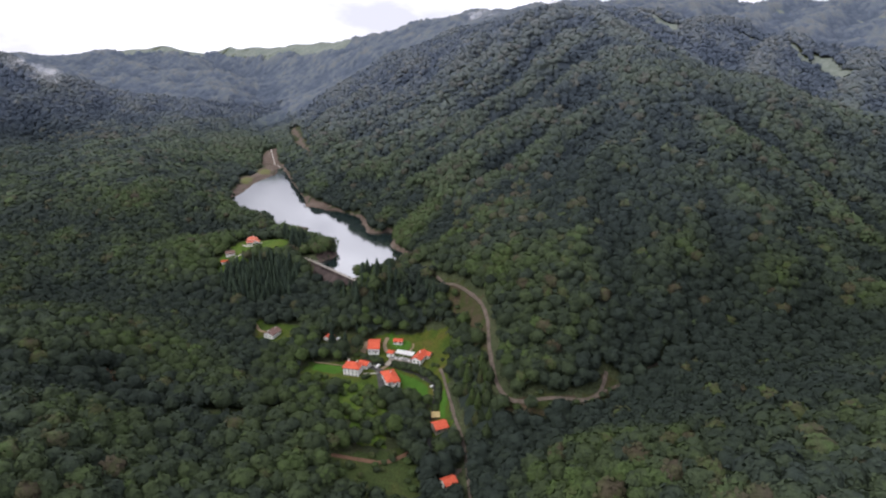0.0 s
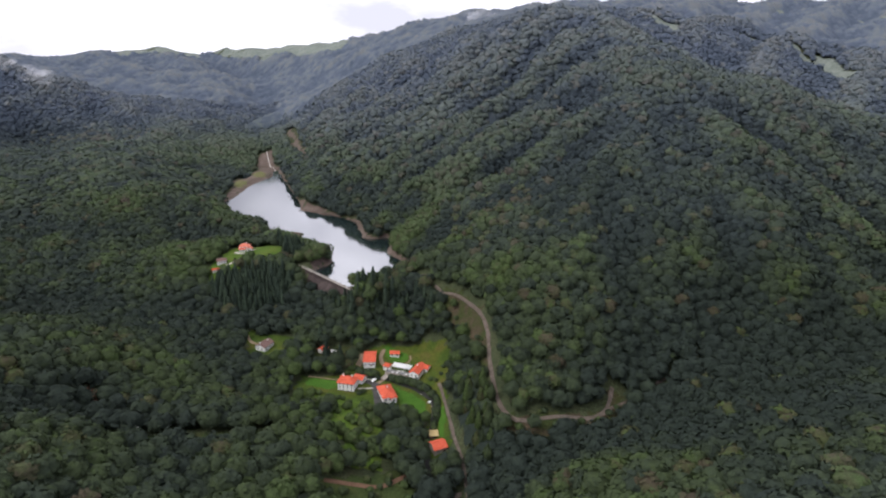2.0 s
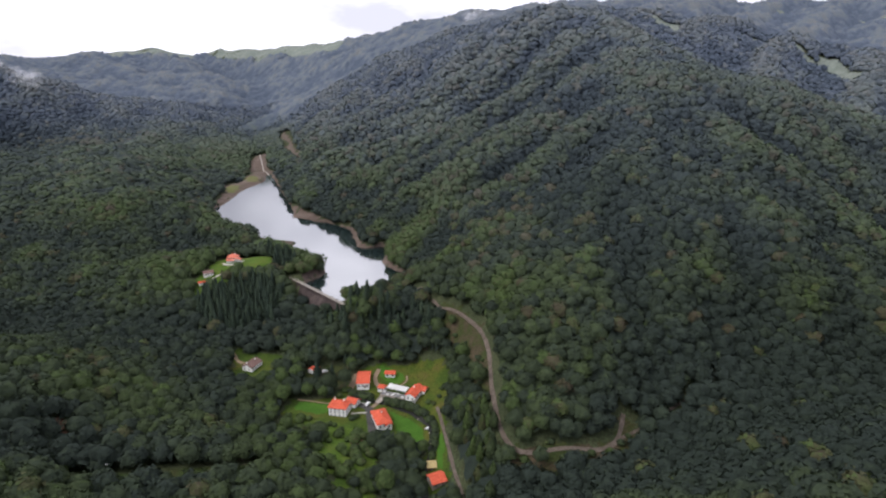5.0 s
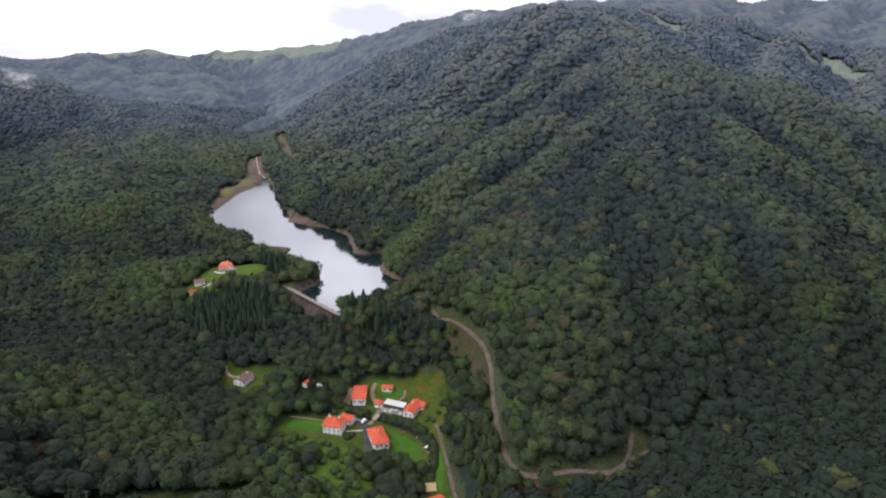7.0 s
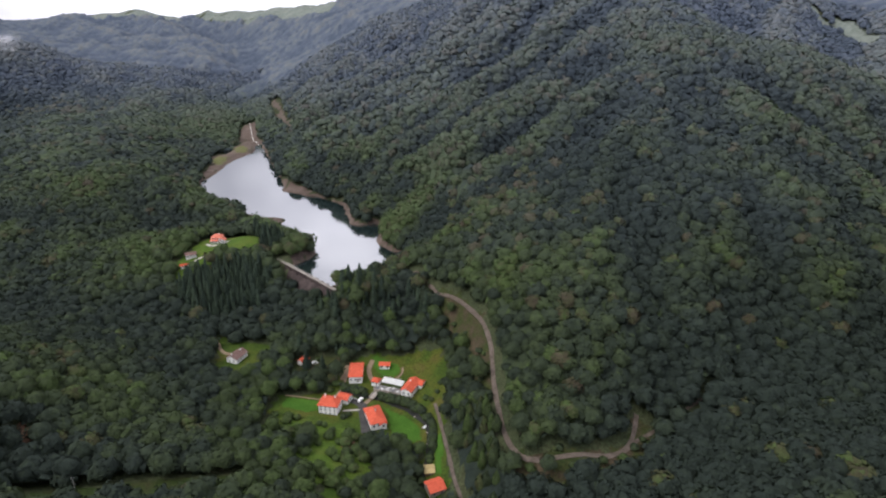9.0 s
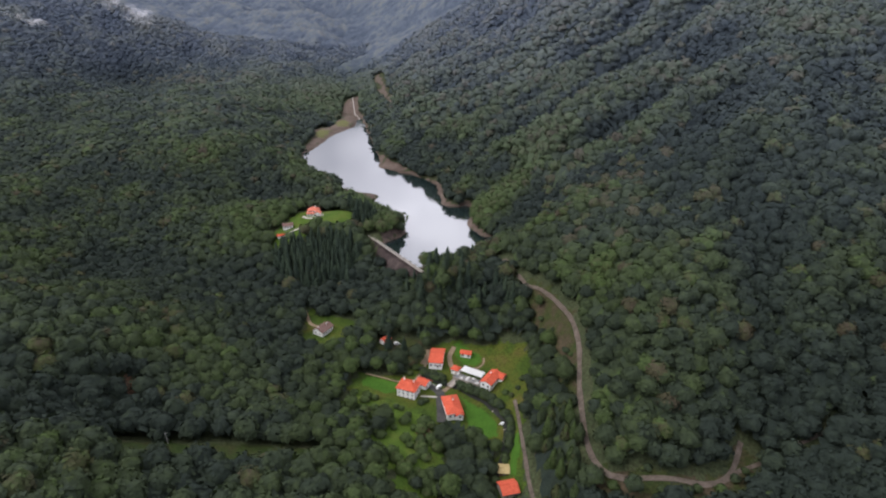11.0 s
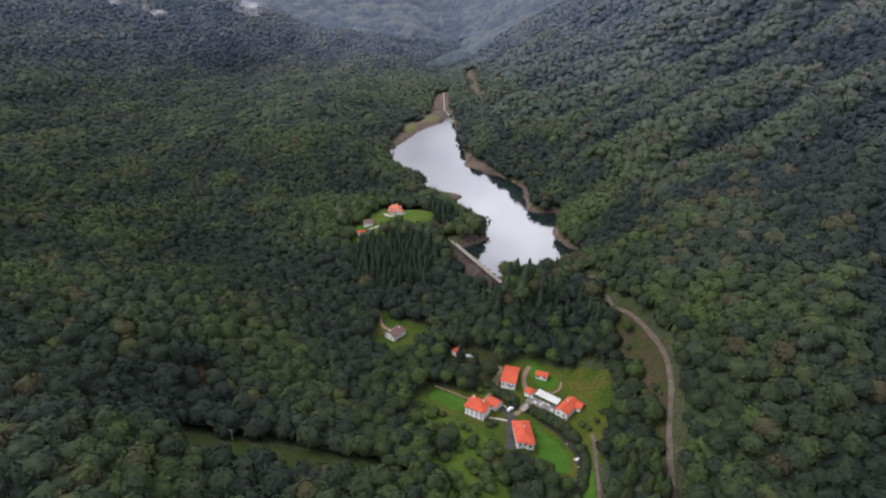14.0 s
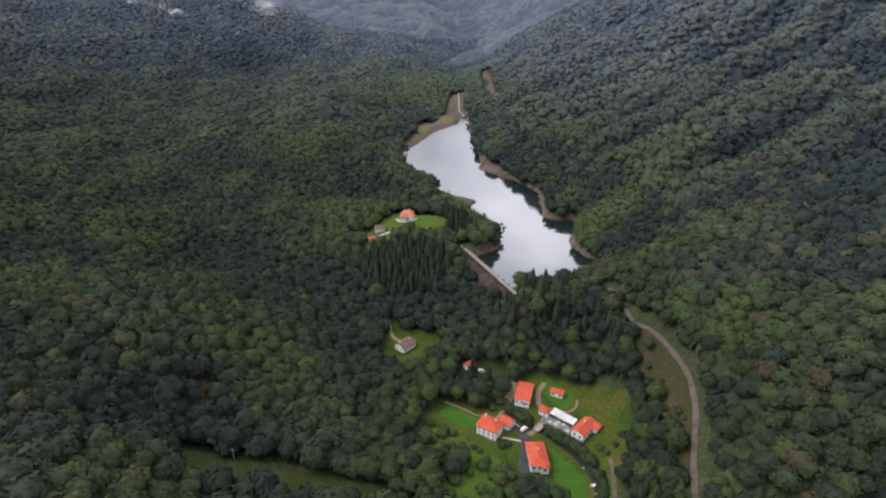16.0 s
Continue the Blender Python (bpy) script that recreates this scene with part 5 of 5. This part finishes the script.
def canopy(x, y, z, turn):
    """The inn's white awning roof on posts, over the back of the terrace."""
    base = thing("terrace_awning", pose(x, y, z, 0, 0, turn), "long white membrane awning on slim posts", "awning")
    bm = bmesh.new()
    for k in range(6):
        a, b = -8 + k * 16 / 6, -8 + (k + 1) * 16 / 6
        v = [bm.verts.new(p) for p in ((a, -2.9, 3.2), ((a + b) / 2, -2.9, 3.36), (b, -2.9, 3.2), (b, 2.9, 3.9), ((a + b) / 2, 2.9, 4.06), (a, 2.9, 3.9))]
        bm.faces.new([v[0], v[1], v[4], v[5]])
        bm.faces.new([v[1], v[2], v[3], v[4]])
    bmesh.ops.solidify(bm, geom=bm.faces[:], thickness=0.06)
    part("membrane", bm, M_MEMBRANE, base)
    for k in range(5):
        for s, h in ((-2.7, 3.2), (2.7, 3.88)):
            p = bmesh.new()
            bmesh.ops.create_cone(p, cap_ends=True, segments=8, radius1=0.07, radius2=0.07, depth=h + 0.4, matrix=Matrix.Translation((-7.7 + k * 3.85, s, h / 2 - 0.2)))
            part("post", p, M_METAL, base)
    part("gutter", boxes((-8, -3.02, 3.12, 8, -2.9, 3.22)), M_METAL, base)
    return base


canopy(-30.6, -12.2, -29.2, -20)
terrace = thing("terrace", pose(-33.4, -16.2, -29.6, 0, 0, -18), "grey slab-paved terrace in front of the inn", "terrace", kind="structure")
part("terrace_base", boxes((-9.6, -3.2, -1.5, 9.6, 3.0, 0.25)), M_STONE, terrace)
slab = None
for i in range(16):
    for j in range(5):
        if slab is None:
            slab = part("paving_slab", boxes((-0.58, -0.58, 0, 0.58, 0.58, 0.06), bevel=0.02), M_SLATE, terrace)
            ob = slab
        else:
            ob = new("paving_slab", slab.data)
            ob.parent = terrace
        ob.location = (-9.0 + i * 1.2, -2.5 + j * 1.2, 0.25)
part("terrace_wall", boxes((-9.7, -3.4, -1.0, 9.7, -3.2, 1.0), (-9.9, -3.4, -1.0, -9.7, 3.0, 1.0)), M_STONE, terrace)


def table_set(x, y, z, turn, dark):
    t = thing("terrace_table", pose(x, y, z, 0, 0, turn), "dark round table on the terrace" if dark else "pale round table on the terrace", "table", "tables on the terrace")
    top = bmesh.new()
    bmesh.ops.create_cone(top, cap_ends=True, segments=14, radius1=0.55, radius2=0.55, depth=0.05, matrix=Matrix.Translation((0, 0, 0.74)))
    part("tabletop", top, M_FRAME if dark else M_WHITE, t)
    stem = bmesh.new()
    bmesh.ops.create_cone(stem, cap_ends=True, segments=8, radius1=0.05, radius2=0.04, depth=0.7, matrix=Matrix.Translation((0, 0, 0.37)))
    bmesh.ops.create_cone(stem, cap_ends=True, segments=12, radius1=0.3, radius2=0.26, depth=0.04, matrix=Matrix.Translation((0, 0, 0.02)))
    part("pedestal", stem, M_METAL, t)


def chair(m, dark):
    c = thing("terrace_chair", m, "dark slatted terrace chair at a table" if dark else "white plastic terrace chair", "chair", "chairs on the terrace")
    mat = M_FRAME if dark else M_WHITE
    part("seat", boxes((-0.22, -0.22, 0.42, 0.22, 0.22, 0.46), bevel=0.01), mat, c)
    part("backrest", boxes((-0.22, 0.20, 0.48, 0.22, 0.24, 0.88), bevel=0.01), mat, c)
    for a in (-0.19, 0.19):
        for b in (-0.19, 0.19):
            part("leg", boxes((a - 0.02, b - 0.02, 0, a + 0.02, b + 0.02, 0.42)), mat, c)
    return c


deck = pose(-33.4, -16.2, -29.29, 0, 0, -18)
seats = {}
for k in range(10):
    a, b = -8.2 + (k % 5) * 4.0 + random.uniform(-0.4, 0.4), (-1.7 if k < 5 else 1.1) + random.uniform(-0.3, 0.3)
    m = deck @ pose(a, b, 0)
    table_set(*m.translation, 0, k % 3 == 0)
    for q in range(4):
        turn = q * 90 + random.uniform(-20, 20)
        spot = deck @ pose(a, b, 0) @ pose(0, 0, 0, 0, 0, turn) @ pose(0, 0.85, 0)
        key = k % 3 == 0
        if key in seats:
            copy_thing(seats[key], spot)
        else:
            seats[key] = chair(spot, key)


# ---------------------------------------------------------------- dam and bridge
span = math.hypot(DAM_B[0] - DAM_A[0], DAM_B[1] - DAM_A[1]) + 8
dam = thing("dam", pose((DAM_A[0] + DAM_B[0]) / 2, (DAM_A[1] + DAM_B[1]) / 2, 0, 0, 0, math.degrees(math.atan2(DAM_B[1] - DAM_A[1], DAM_B[0] - DAM_A[0]))), "old masonry gravity dam with a pale crest walk", "dam", kind="structure")
bm = bmesh.new()
prof = [(1.1, -12), (1.1, 6.2), (-1.1, 6.2), (-1.1, 3.0), (-16.0, -26.0), (-16.0, -30.0)]
ends = [[bm.verts.new((s * span / 2, y, z)) for y, z in prof] for s in (-1, 1)]
bm.faces.new(ends[0])
bm.faces.new(ends[1][::-1])
for k in range(6):
    j = (k + 1) % 6
    bm.faces.new([ends[0][j], ends[0][k], ends[1][k], ends[1][j]])
part("dam_wall", bm, M_DAMFACE, dam)
part("crest_walk", boxes((-span / 2, -1.25, 6.2, span / 2, 1.25, 6.5)), M_STONE, dam)
for s in (-1, 1):
    n = 26
    for k in range(n):
        a = -span / 2 + 0.6 + k * (span - 1.2) / (n - 1)
        part("rail_post", boxes((a - 0.1, s * 1.1 - 0.1, 6.5, a + 0.1, s * 1.1 + 0.1, 7.4)), M_CONCRETE, dam)
    part("handrail", boxes((-span / 2, s * 1.1 - 0.13, 7.4, span / 2, s * 1.1 + 0.13, 7.62)), M_CONCRETE, dam)
for k in range(5):
    part("pilaster", boxes((-24 + k * 12 - 0.7, -1.7, 1.5, -24 + k * 12 + 0.7, -1.1, 6.15)), M_DAMFACE, dam)

bridge = thing("footbridge", pose(-43.0, -21.5, -31.0, 0, 0, 68), "small stone bridge over the brook", "bridge", kind="structure")
part("bridge_deck", boxes((-4, -1.9, 0.2, 4, 1.9, 0.6), bevel=0.05), M_STONE, bridge)
for s in (-1, 1):
    part("parapet", boxes((-4, s * 1.9 - 0.18, 0.6, 4, s * 1.9 + 0.18, 1.4), bevel=0.05), M_STONE, bridge)

weir = thing("weir", pose(-7.2, -53.2, float(ground_z(-7.2, -53.2)) + 0.7, 0, 0, 38), "white water falling over a low weir", "weir", kind="structure")
bm = bmesh.new()
for k in range(9):
    bmesh.ops.create_icosphere(bm, subdivisions=2, radius=random.uniform(0.35, 0.7), matrix=Matrix.Translation((random.uniform(-1.4, 1.4), random.uniform(-0.5, 0.5), random.uniform(-0.1, 0.25))) @ Matrix.Diagonal((1, 1, 0.5, 1)))
part("foam", bm, M_FOAM, weir, smooth=True)
part("weir_sill", boxes((-2.0, 0.4, -0.8, 2.0, 0.9, 0.15)), M_STONE, weir)
for k, (a, b) in enumerate(((-5.6, -58), (-5.0, -63), (-14, -42.2), (-5.2, -67))):
    rock = bmesh.new()
    bmesh.ops.create_icosphere(rock, subdivisions=2, radius=0.6)
    for v in rock.verts:
        v.co *= 1 + 0.3 * noise.noise(v.co * 1.7 + Vector((k * 5, 0, 0)))
        v.co.z *= 0.55
    r = part("boulder", rock, M_STONE, smooth=True)
    r.location = (a, b, float(ground_z(a, b)) + 0.8)
    tagged(r, "pale wet boulder in the brook", "boulder", "boulders in the brook")


def van(m, label):
    v = thing("van", m, label, "van")
    bm = boxes((-2.4, -0.95, 0.35, 2.4, 0.95, 1.15), bevel=0.12)
    box(bm, -2.35, -0.88, 1.1, 1.3, 0.88, 2.05, bevel=0.15)
    part("body", bm, M_CARPAINT, v)
    part("windscreen", boxes((1.22, -0.75, 1.2, 1.36, 0.75, 1.85)), M_GLASS, v)
    for s in (-1, 1):
        part("side_window", boxes((-1.9, s * 0.89 - 0.02, 1.3, 0.9, s * 0.89 + 0.02, 1.8)), M_GLASS, v)
        for a in (-1.5, 1.5):
            w = bmesh.new()
            bmesh.ops.create_cone(w, cap_ends=True, segments=16, radius1=0.36, radius2=0.36, depth=0.24, matrix=Matrix.Translation((a, s * 0.86, 0.36)) @ Euler((radians(90), 0, 0)).to_matrix().to_4x4())
            wheel = part("wheel", w, M_RUBBER, v)
            h = bmesh.new()
            bmesh.ops.create_cone(h, cap_ends=True, segments=12, radius1=0.2, radius2=0.18, depth=0.05, matrix=Matrix.Translation((a, s * 0.99, 0.36)) @ Euler((radians(90), 0, 0)).to_matrix().to_4x4())
            part("rim", h, M_METAL, wheel)
    return v


van(pose(-51.5, -27.0, float(ground_z(-51.5, -27.0)) + 0.6, 0, 0, 62), "white van parked on the asphalt yard")
van(pose(-91.0, 15.4, float(ground_z(-91.0, 15.4)) + 0.3, 0, 0, 20), "white van parked under the conifers")
wall_ = thing("yard_wall", pose(-56.6, -24.2, float(ground_z(-56.6, -24.2)) + 0.4, 0, 0, -24), "low white wall at the edge of the yard", "wall")
part("wall_body", boxes((-2.4, -0.15, -0.6, 2.4, 0.15, 0.7), bevel=0.03), M_WHITE, wall_)
part("coping", boxes((-2.5, -0.22, 0.7, 2.5, 0.22, 0.8)), M_PAVING, wall_)


# ---------------------------------------------------------------- single trees
def limbs(height, radius, seed):
    """A tapered trunk with a few rising limbs."""
    r = random.Random(seed)
    bm = bmesh.new()
    bmesh.ops.create_cone(bm, cap_ends=False, segments=7, radius1=radius, radius2=radius * 0.45, depth=height, matrix=Matrix.Translation((0, 0, height / 2 - 0.4)))
    for k in range(5):
        a, up = k * 1.257 + r.uniform(-0.3, 0.3), height * r.uniform(0.5, 0.85)
        tilt = Euler((0, radians(r.uniform(35, 60)), a)).to_matrix().to_4x4()
        n = height * 0.42
        bmesh.ops.create_cone(bm, cap_ends=False, segments=5, radius1=radius * 0.38, radius2=radius * 0.12, depth=n, matrix=Matrix.Translation((0, 0, up)) @ tilt @ Matrix.Translation((0, 0, n / 2)))
    return bm


def broadleaf(height, reach, tint, seed):
    t = thing("broadleaf_tree", Matrix.Identity(4), "round-crowned green broadleaved tree", "tree", "broadleaved trees of the hamlet")
    part("trunk", limbs(height * 0.62, height * 0.022 + 0.05, seed), M_BARK, t)
    v, f, own, out = leafy_crown(10, 260, 0.11, 0.20)
    c = arrays_mesh("crown", v * (reach, reach, height * 0.40) + (0, 0, height * 0.60), f, M_LEAF, np.clip(tint + own, 0, 1), facing=out)
    c.parent = t
    return t


def poplar(height, reach, tint, seed):
    t = thing("column_tree", Matrix.Identity(4), "tall narrow light-green tree by the road", "tree", "tall trees by the village road")
    part("trunk", limbs(height * 0.5, 0.22, seed), M_BARK, t)
    v, f, own, out = leafy_crown(16, 420, 0.15, 0.32, ICO2, 0.6)
    taper = 1.05 - 0.5 * np.clip(v[:, 2:3], 0, 1)
    c = arrays_mesh("crown", np.concatenate([v[:, :2] * taper * reach, v[:, 2:3] * height * 0.43], 1) + (0, 0, height * 0.55), f, M_LEAF, np.clip(tint + own, 0, 1), facing=out)
    c.parent = t
    return t


def conifer(height, wide, tint, seed):
    t = thing("conifer", Matrix.Identity(4), "dark green pointed conifer in the valley", "tree", "conifers")
    bm = bmesh.new()
    bmesh.ops.create_cone(bm, cap_ends=False, segments=6, radius1=0.22, radius2=0.03, depth=height * 0.95, matrix=Matrix.Translation((0, 0, height * 0.475 - 0.4)))
    part("trunk", bm, M_BARK, t)
    v, f, out = spire_shape(8, 9)
    # drooping sprays that break up the skirt of boughs
    n = 130
    k = rand.uniform(0, 1, n) ** 1.4
    a = rand.uniform(0, 6.283, n)
    far_out = (0.18 * (1 - k) ** 0.75 + 0.02) * rand.uniform(0.75, 1.25, n)
    tip = np.stack([np.cos(a) * far_out, np.sin(a) * far_out, 0.10 + 0.86 * k], 1)
    side = np.stack([-np.sin(a), np.cos(a), rand.uniform(-0.3, 0.3, n)], 1) * rand.uniform(0.025, 0.05, n)[:, None]
    root = tip * (0.55, 0.55, 1) + np.stack([0 * a, 0 * a, rand.uniform(0.01, 0.05, n)], 1)
    tri = np.stack([tip, root + side, root - side], 1).reshape(-1, 3)
    f = np.concatenate([f, np.arange(3 * n).reshape(-1, 3) + len(v)])
    shade = np.r_[np.zeros(len(v)), np.repeat(rand.uniform(-0.15, 0.3, n), 3)]
    v = np.concatenate([v, tri])
    spray = np.stack([np.cos(a), np.sin(a), 0 * a + 0.6], 1) + rand.normal(0, 0.3, (n, 3))
    facing = np.concatenate([out, np.repeat(spray / np.linalg.norm(spray, axis=1)[:, None], 3, axis=0)])
    c = arrays_mesh("bough_skirt", v * (height * wide, height * wide, height), f, M_NEEDLE, np.clip(tint + shade, 0, 1), facing=facing)
    c.parent = t
    return t


def shrub(reach, tall, tint, seed):
    t = thing("shrub", Matrix.Identity(4), "dense dark green leafy shrub", "shrub", "shrubs of the hamlet")
    bm = bmesh.new()
    for k in range(4):
        bmesh.ops.create_cone(bm, cap_ends=False, segments=5, radius1=0.06, radius2=0.02, depth=tall * 0.8, matrix=Euler((radians(12 * (k - 1.5)), radians(9 * (k % 3 - 1)), 0)).to_matrix().to_4x4() @ Matrix.Translation((0, 0, tall * 0.35)))
    part("stem", bm, M_BARK, t)
    v, f, own, out = leafy_crown(7, 130, 0.13, 0.24)
    c = arrays_mesh("foliage", v * (reach, reach, tall * 0.6) + (0, 0, tall * 0.42), f, M_LEAF, np.clip(tint + own, 0, 1), facing=out)
    c.parent = t
    return t


def plant(models, places, low=0.85, high=1.2):
    """Set the models at their places: the first of each is the model itself."""
    fresh = list(models)
    for k, (x, y) in enumerate(places):
        s, turn = rand.uniform(low, high), rand.uniform(0, 360)
        m = pose(x, y, float(ground_z(x, y)) + 0.1, 0, 0, turn)
        if k < len(models):
            models[k].matrix_basis = m
        else:
            ob = copy_thing(models[k % len(models)], m)
            ob.scale = (s, s, s * rand.uniform(0.9, 1.15))


tree_models = [broadleaf(rand.uniform(9.5, 13.5), rand.uniform(4.6, 6.0), t, k) for k, t in enumerate((0.14, 0.24, 0.32, 0.38, 0.44, 0.52, 0.62, 0.2, 0.7, 0.3))]
BELT = [(-7, 33), (0, 23), (6, 13), (10, 3), (12, -7), (13, -17), (12, -29), (15, 8), (18, -4), (19, -18), (17, -31), (21, -42), (24, -53), (14, -41), (26, -34), (28, -46), (-2, 38), (4, 28)]
plant(tree_models, list(zip(*HAMLET_TREES))[:280] + BELT, 0.7, 1.1)

fir_places = []
for zone in CONIFER_ZONES:
    px, py = [p[0] for p in zone], [p[1] for p in zone]
    x, y = scatter(min(px), max(px), min(py), max(py), 6.1)
    ok = inside(x, y, zone) & (shore_distance(x, y) > 4) & (line_distance(x, y, [DAM_A, DAM_B]) > 3.5) & ~inside(x, y, VILLAGE, 1) & ~inside(x, y, HILLTOP, 1.0) & ~inside(x, y, HUTPLOT, 0.5)
    if zone is CONIFER_ZONES[1]:
        ok &= rand.uniform(0, 1, len(x)) < 0.34 + 0.4 * (waves(x, y, 40, 91) > 0.2)
    fir_places += list(zip(x[ok], y[ok]))
fir_places += [(-60, 83), (-52, 85), (-66, 80), (-45, 90), (-57, 78), (-40, 84), (-98, 77), (-93, 72), (-104, 81), (-89, 68), (-83, 64), (-78, 70), (-90, 60), (-97, 66), (-74, 63), (-96, 9), (-84, 8), (-104, 24), (-76, 24), (-70, 18), (-66, 22), (-72, 28)]
plant([conifer(h, 1.2, t, k) for k, (h, t) in enumerate(((18, 0.1), (20, 0.2), (17, 0.3)))], [(-78, 73), (-73, 77), (-68, 74), (-71, 70), (-64, 79), (-59, 76), (-54, 80), (-62, 72), (-76, 67)], 0.9, 1.12)
plant([conifer(h, w, t, k) for k, (h, w, t) in enumerate(((22, 1.05, 0.15), (25, 0.95, 0.3), (20, 1.15, 0.05), (23, 1.0, 0.45)))], [(-84, 58), (-76, 60), (-70, 57), (-63, 62), (-57, 59), (-50, 64), (-44, 60), (-66, 51), (-58, 52), (-50, 54), (-38, 56), (-30, 52), (-22, 57), (-80, 50), (-99, 62), (-93, 58), (-89, 66), (-34, 46), (-24, 45), (-14, 50), (-42, 48), (-8, 44)], 0.82, 1.08)
plant([conifer(rand.uniform(11, 17), rand.uniform(1.0, 1.4), t, k) for k, t in enumerate((0.05, 0.2, 0.4, 0.25, 0.55, 0.1, 0.3))], fir_places, 0.75, 1.2)

x, y = scatter(12, 38, -130, -60, 6.4)
ok = inside(x, y, TALL[0]) & (line_distance(x, y, FOREST_ROAD) > 4) & (line_distance(x, y, VILLAGE_ROAD) > 4)
plant([poplar(rand.uniform(12, 18), rand.uniform(2.0, 3.2), t, k) for k, t in enumerate((0.45, 0.6, 0.85, 0.35, 0.7))], list(zip(x[ok], y[ok])), 0.85, 1.1)

# bushes along the brook, on the slope and round the houses
hedge_places = []
for line in ([(-67, -9), (-60, -12), (-53, -14.5), (-47, -17)], [(-66, -13), (-59, -15.5), (-52, -18), (-47.5, -21)], [(-38.5, -20.5), (-31, -22.8), (-24, -25.6), (-17, -30), (-11, -36), (-7.5, -42)], [(-37, -24), (-30, -26), (-23, -29), (-16, -33.5), (-11, -39.5)], [(-7, -46), (-3, -50), (-1.8, -60), (-2.4, -72), (-4, -84)]):
    for a, b in zip(line[:-1], line[1:]):
        n = max(1, int(math.hypot(b[0] - a[0], b[1] - a[1]) / 2.2))
        hedge_places += [(a[0] + (b[0] - a[0]) * k / n + rand.uniform(-0.5, 0.5), a[1] + (b[1] - a[1]) * k / n + rand.uniform(-0.5, 0.5)) for k in range(n)]
bush_places = [(-60, -46), (-57.5, -43), (-7, -28), (-3, -32), (1, -27), (3, -20), (-72, -8), (-74, -16), (-78, -14), (-8, -96), (-8.5, -104), (6, -108)]
x, y = scatter(-106, -34, -134, -44, 5.2)
ok = inside(x, y, SLOPE) & (rand.uniform(0, 1, len(x)) < 0.38)
plant([shrub(rand.uniform(2.4, 3.4), rand.uniform(3.0, 4.6), t, k) for k, t in enumerate((0.52, 0.62, 0.70, 0.75))], list(zip(x[ok], y[ok])), 0.8, 1.6)
for zone, part_ in ((ROADSIDE, 0.22), (BENDSIDE, 0.5), (LOWMEADOW, 0.30), (HUTPLOT, 0.2), ([(-134, 8), (-142, -8), (-162, -8), (-164, 6), (-148, 8)], 0.7)):
    px, py = [p[0] for p in zone], [p[1] for p in zone]
    x, y = scatter(min(px), max(px), min(py), max(py), 5.0)
    ok = inside(x, y, zone) & (rand.uniform(0, 1, len(x)) < part_) & (line_distance(x, y, FOREST_ROAD) > 3.2)
    bush_places += list(zip(x[ok], y[ok]))
plant([shrub(rand.uniform(1.9, 2.8), rand.uniform(2.4, 3.6), t, k) for k, t in enumerate((0.22, 0.36, 0.5, 0.64, 0.44))], hedge_places, 1.0, 1.4)
plant([shrub(rand.uniform(1.9, 2.8), rand.uniform(2.4, 3.6), t, k) for k, t in enumerate((0.36, 0.5, 0.64, 0.8))], bush_places[:200], 0.7, 1.25)


# ---------------------------------------------------------------- poles
def pole(x, y, turn, tall=7.5):
    """A slim pale utility pole with a cross-arm and insulators."""
    t = thing("utility_pole", pose(x, y, float(ground_z(x, y)) + 0.2, 0, 0, turn), "slim pale utility pole standing in the grass strip", "pole", "utility poles")
    bm = bmesh.new()
    bmesh.ops.create_cone(bm, cap_ends=True, segments=8, radius1=0.19, radius2=0.11, depth=tall + 0.6, matrix=Matrix.Translation((0, 0, tall / 2 - 0.3)))
    part("mast", bm, M_CONCRETE, t)
    arm = part("cross_arm", boxes((-0.9, -0.06, tall - 0.6, 0.9, 0.06, tall - 0.46), bevel=0.01), M_METAL, t)
    for k in (-0.8, 0.0, 0.8):
        c = bmesh.new()
        bmesh.ops.create_cone(c, cap_ends=True, segments=8, radius1=0.07, radius2=0.05, depth=0.2, matrix=Matrix.Translation((k, 0, tall - 0.36)))
        part("insulator", c, M_WHITE, arm)


pole(-178, -128, 20)


# ---------------------------------------------------------------- mist over the ridges
def mist(x, y, z, long, tall, turn, seed):
    """A torn wisp of mist: many thin overlapping puffs."""
    r = np.random.RandomState(seed)
    v, f = ICO2
    vs, fs = [], []
    for k in range(7):
        u = -0.9 + 0.3 * k
        size = np.array([long * r.uniform(0.16, 0.32), long * 0.10, tall * r.uniform(0.2, 0.45)])
        q = v * (1 + r.uniform(-0.25, 0.25, (len(v), 1))) * size + (u * long * 0.5, r.uniform(-0.1, 0.1) * long, (1 - u) * 0.5 * tall * r.uniform(0.2, 1.0))
        vs.append(q)
        fs.append(f + k * len(v))
    ob = arrays_mesh("mist_wisp", np.concatenate(vs), np.concatenate(fs), M_MIST, None, True)
    ob.matrix_basis = pose(x, y, z, 0, 0, turn)
    ob.visible_shadow = False
    tagged(ob, "thin white wisp of mist hanging over a wooded ridge", "mist", kind="stuff")


mist(-1075, 1066, 196, 95, 50, 12, 0)
mist(-1262, 904, 172, 120, 38, 20, 1)
mist(159, 1574, 392, 150, 50, -15, 2)
mist(276, 1054, 373, 50, 22, 0, 3)
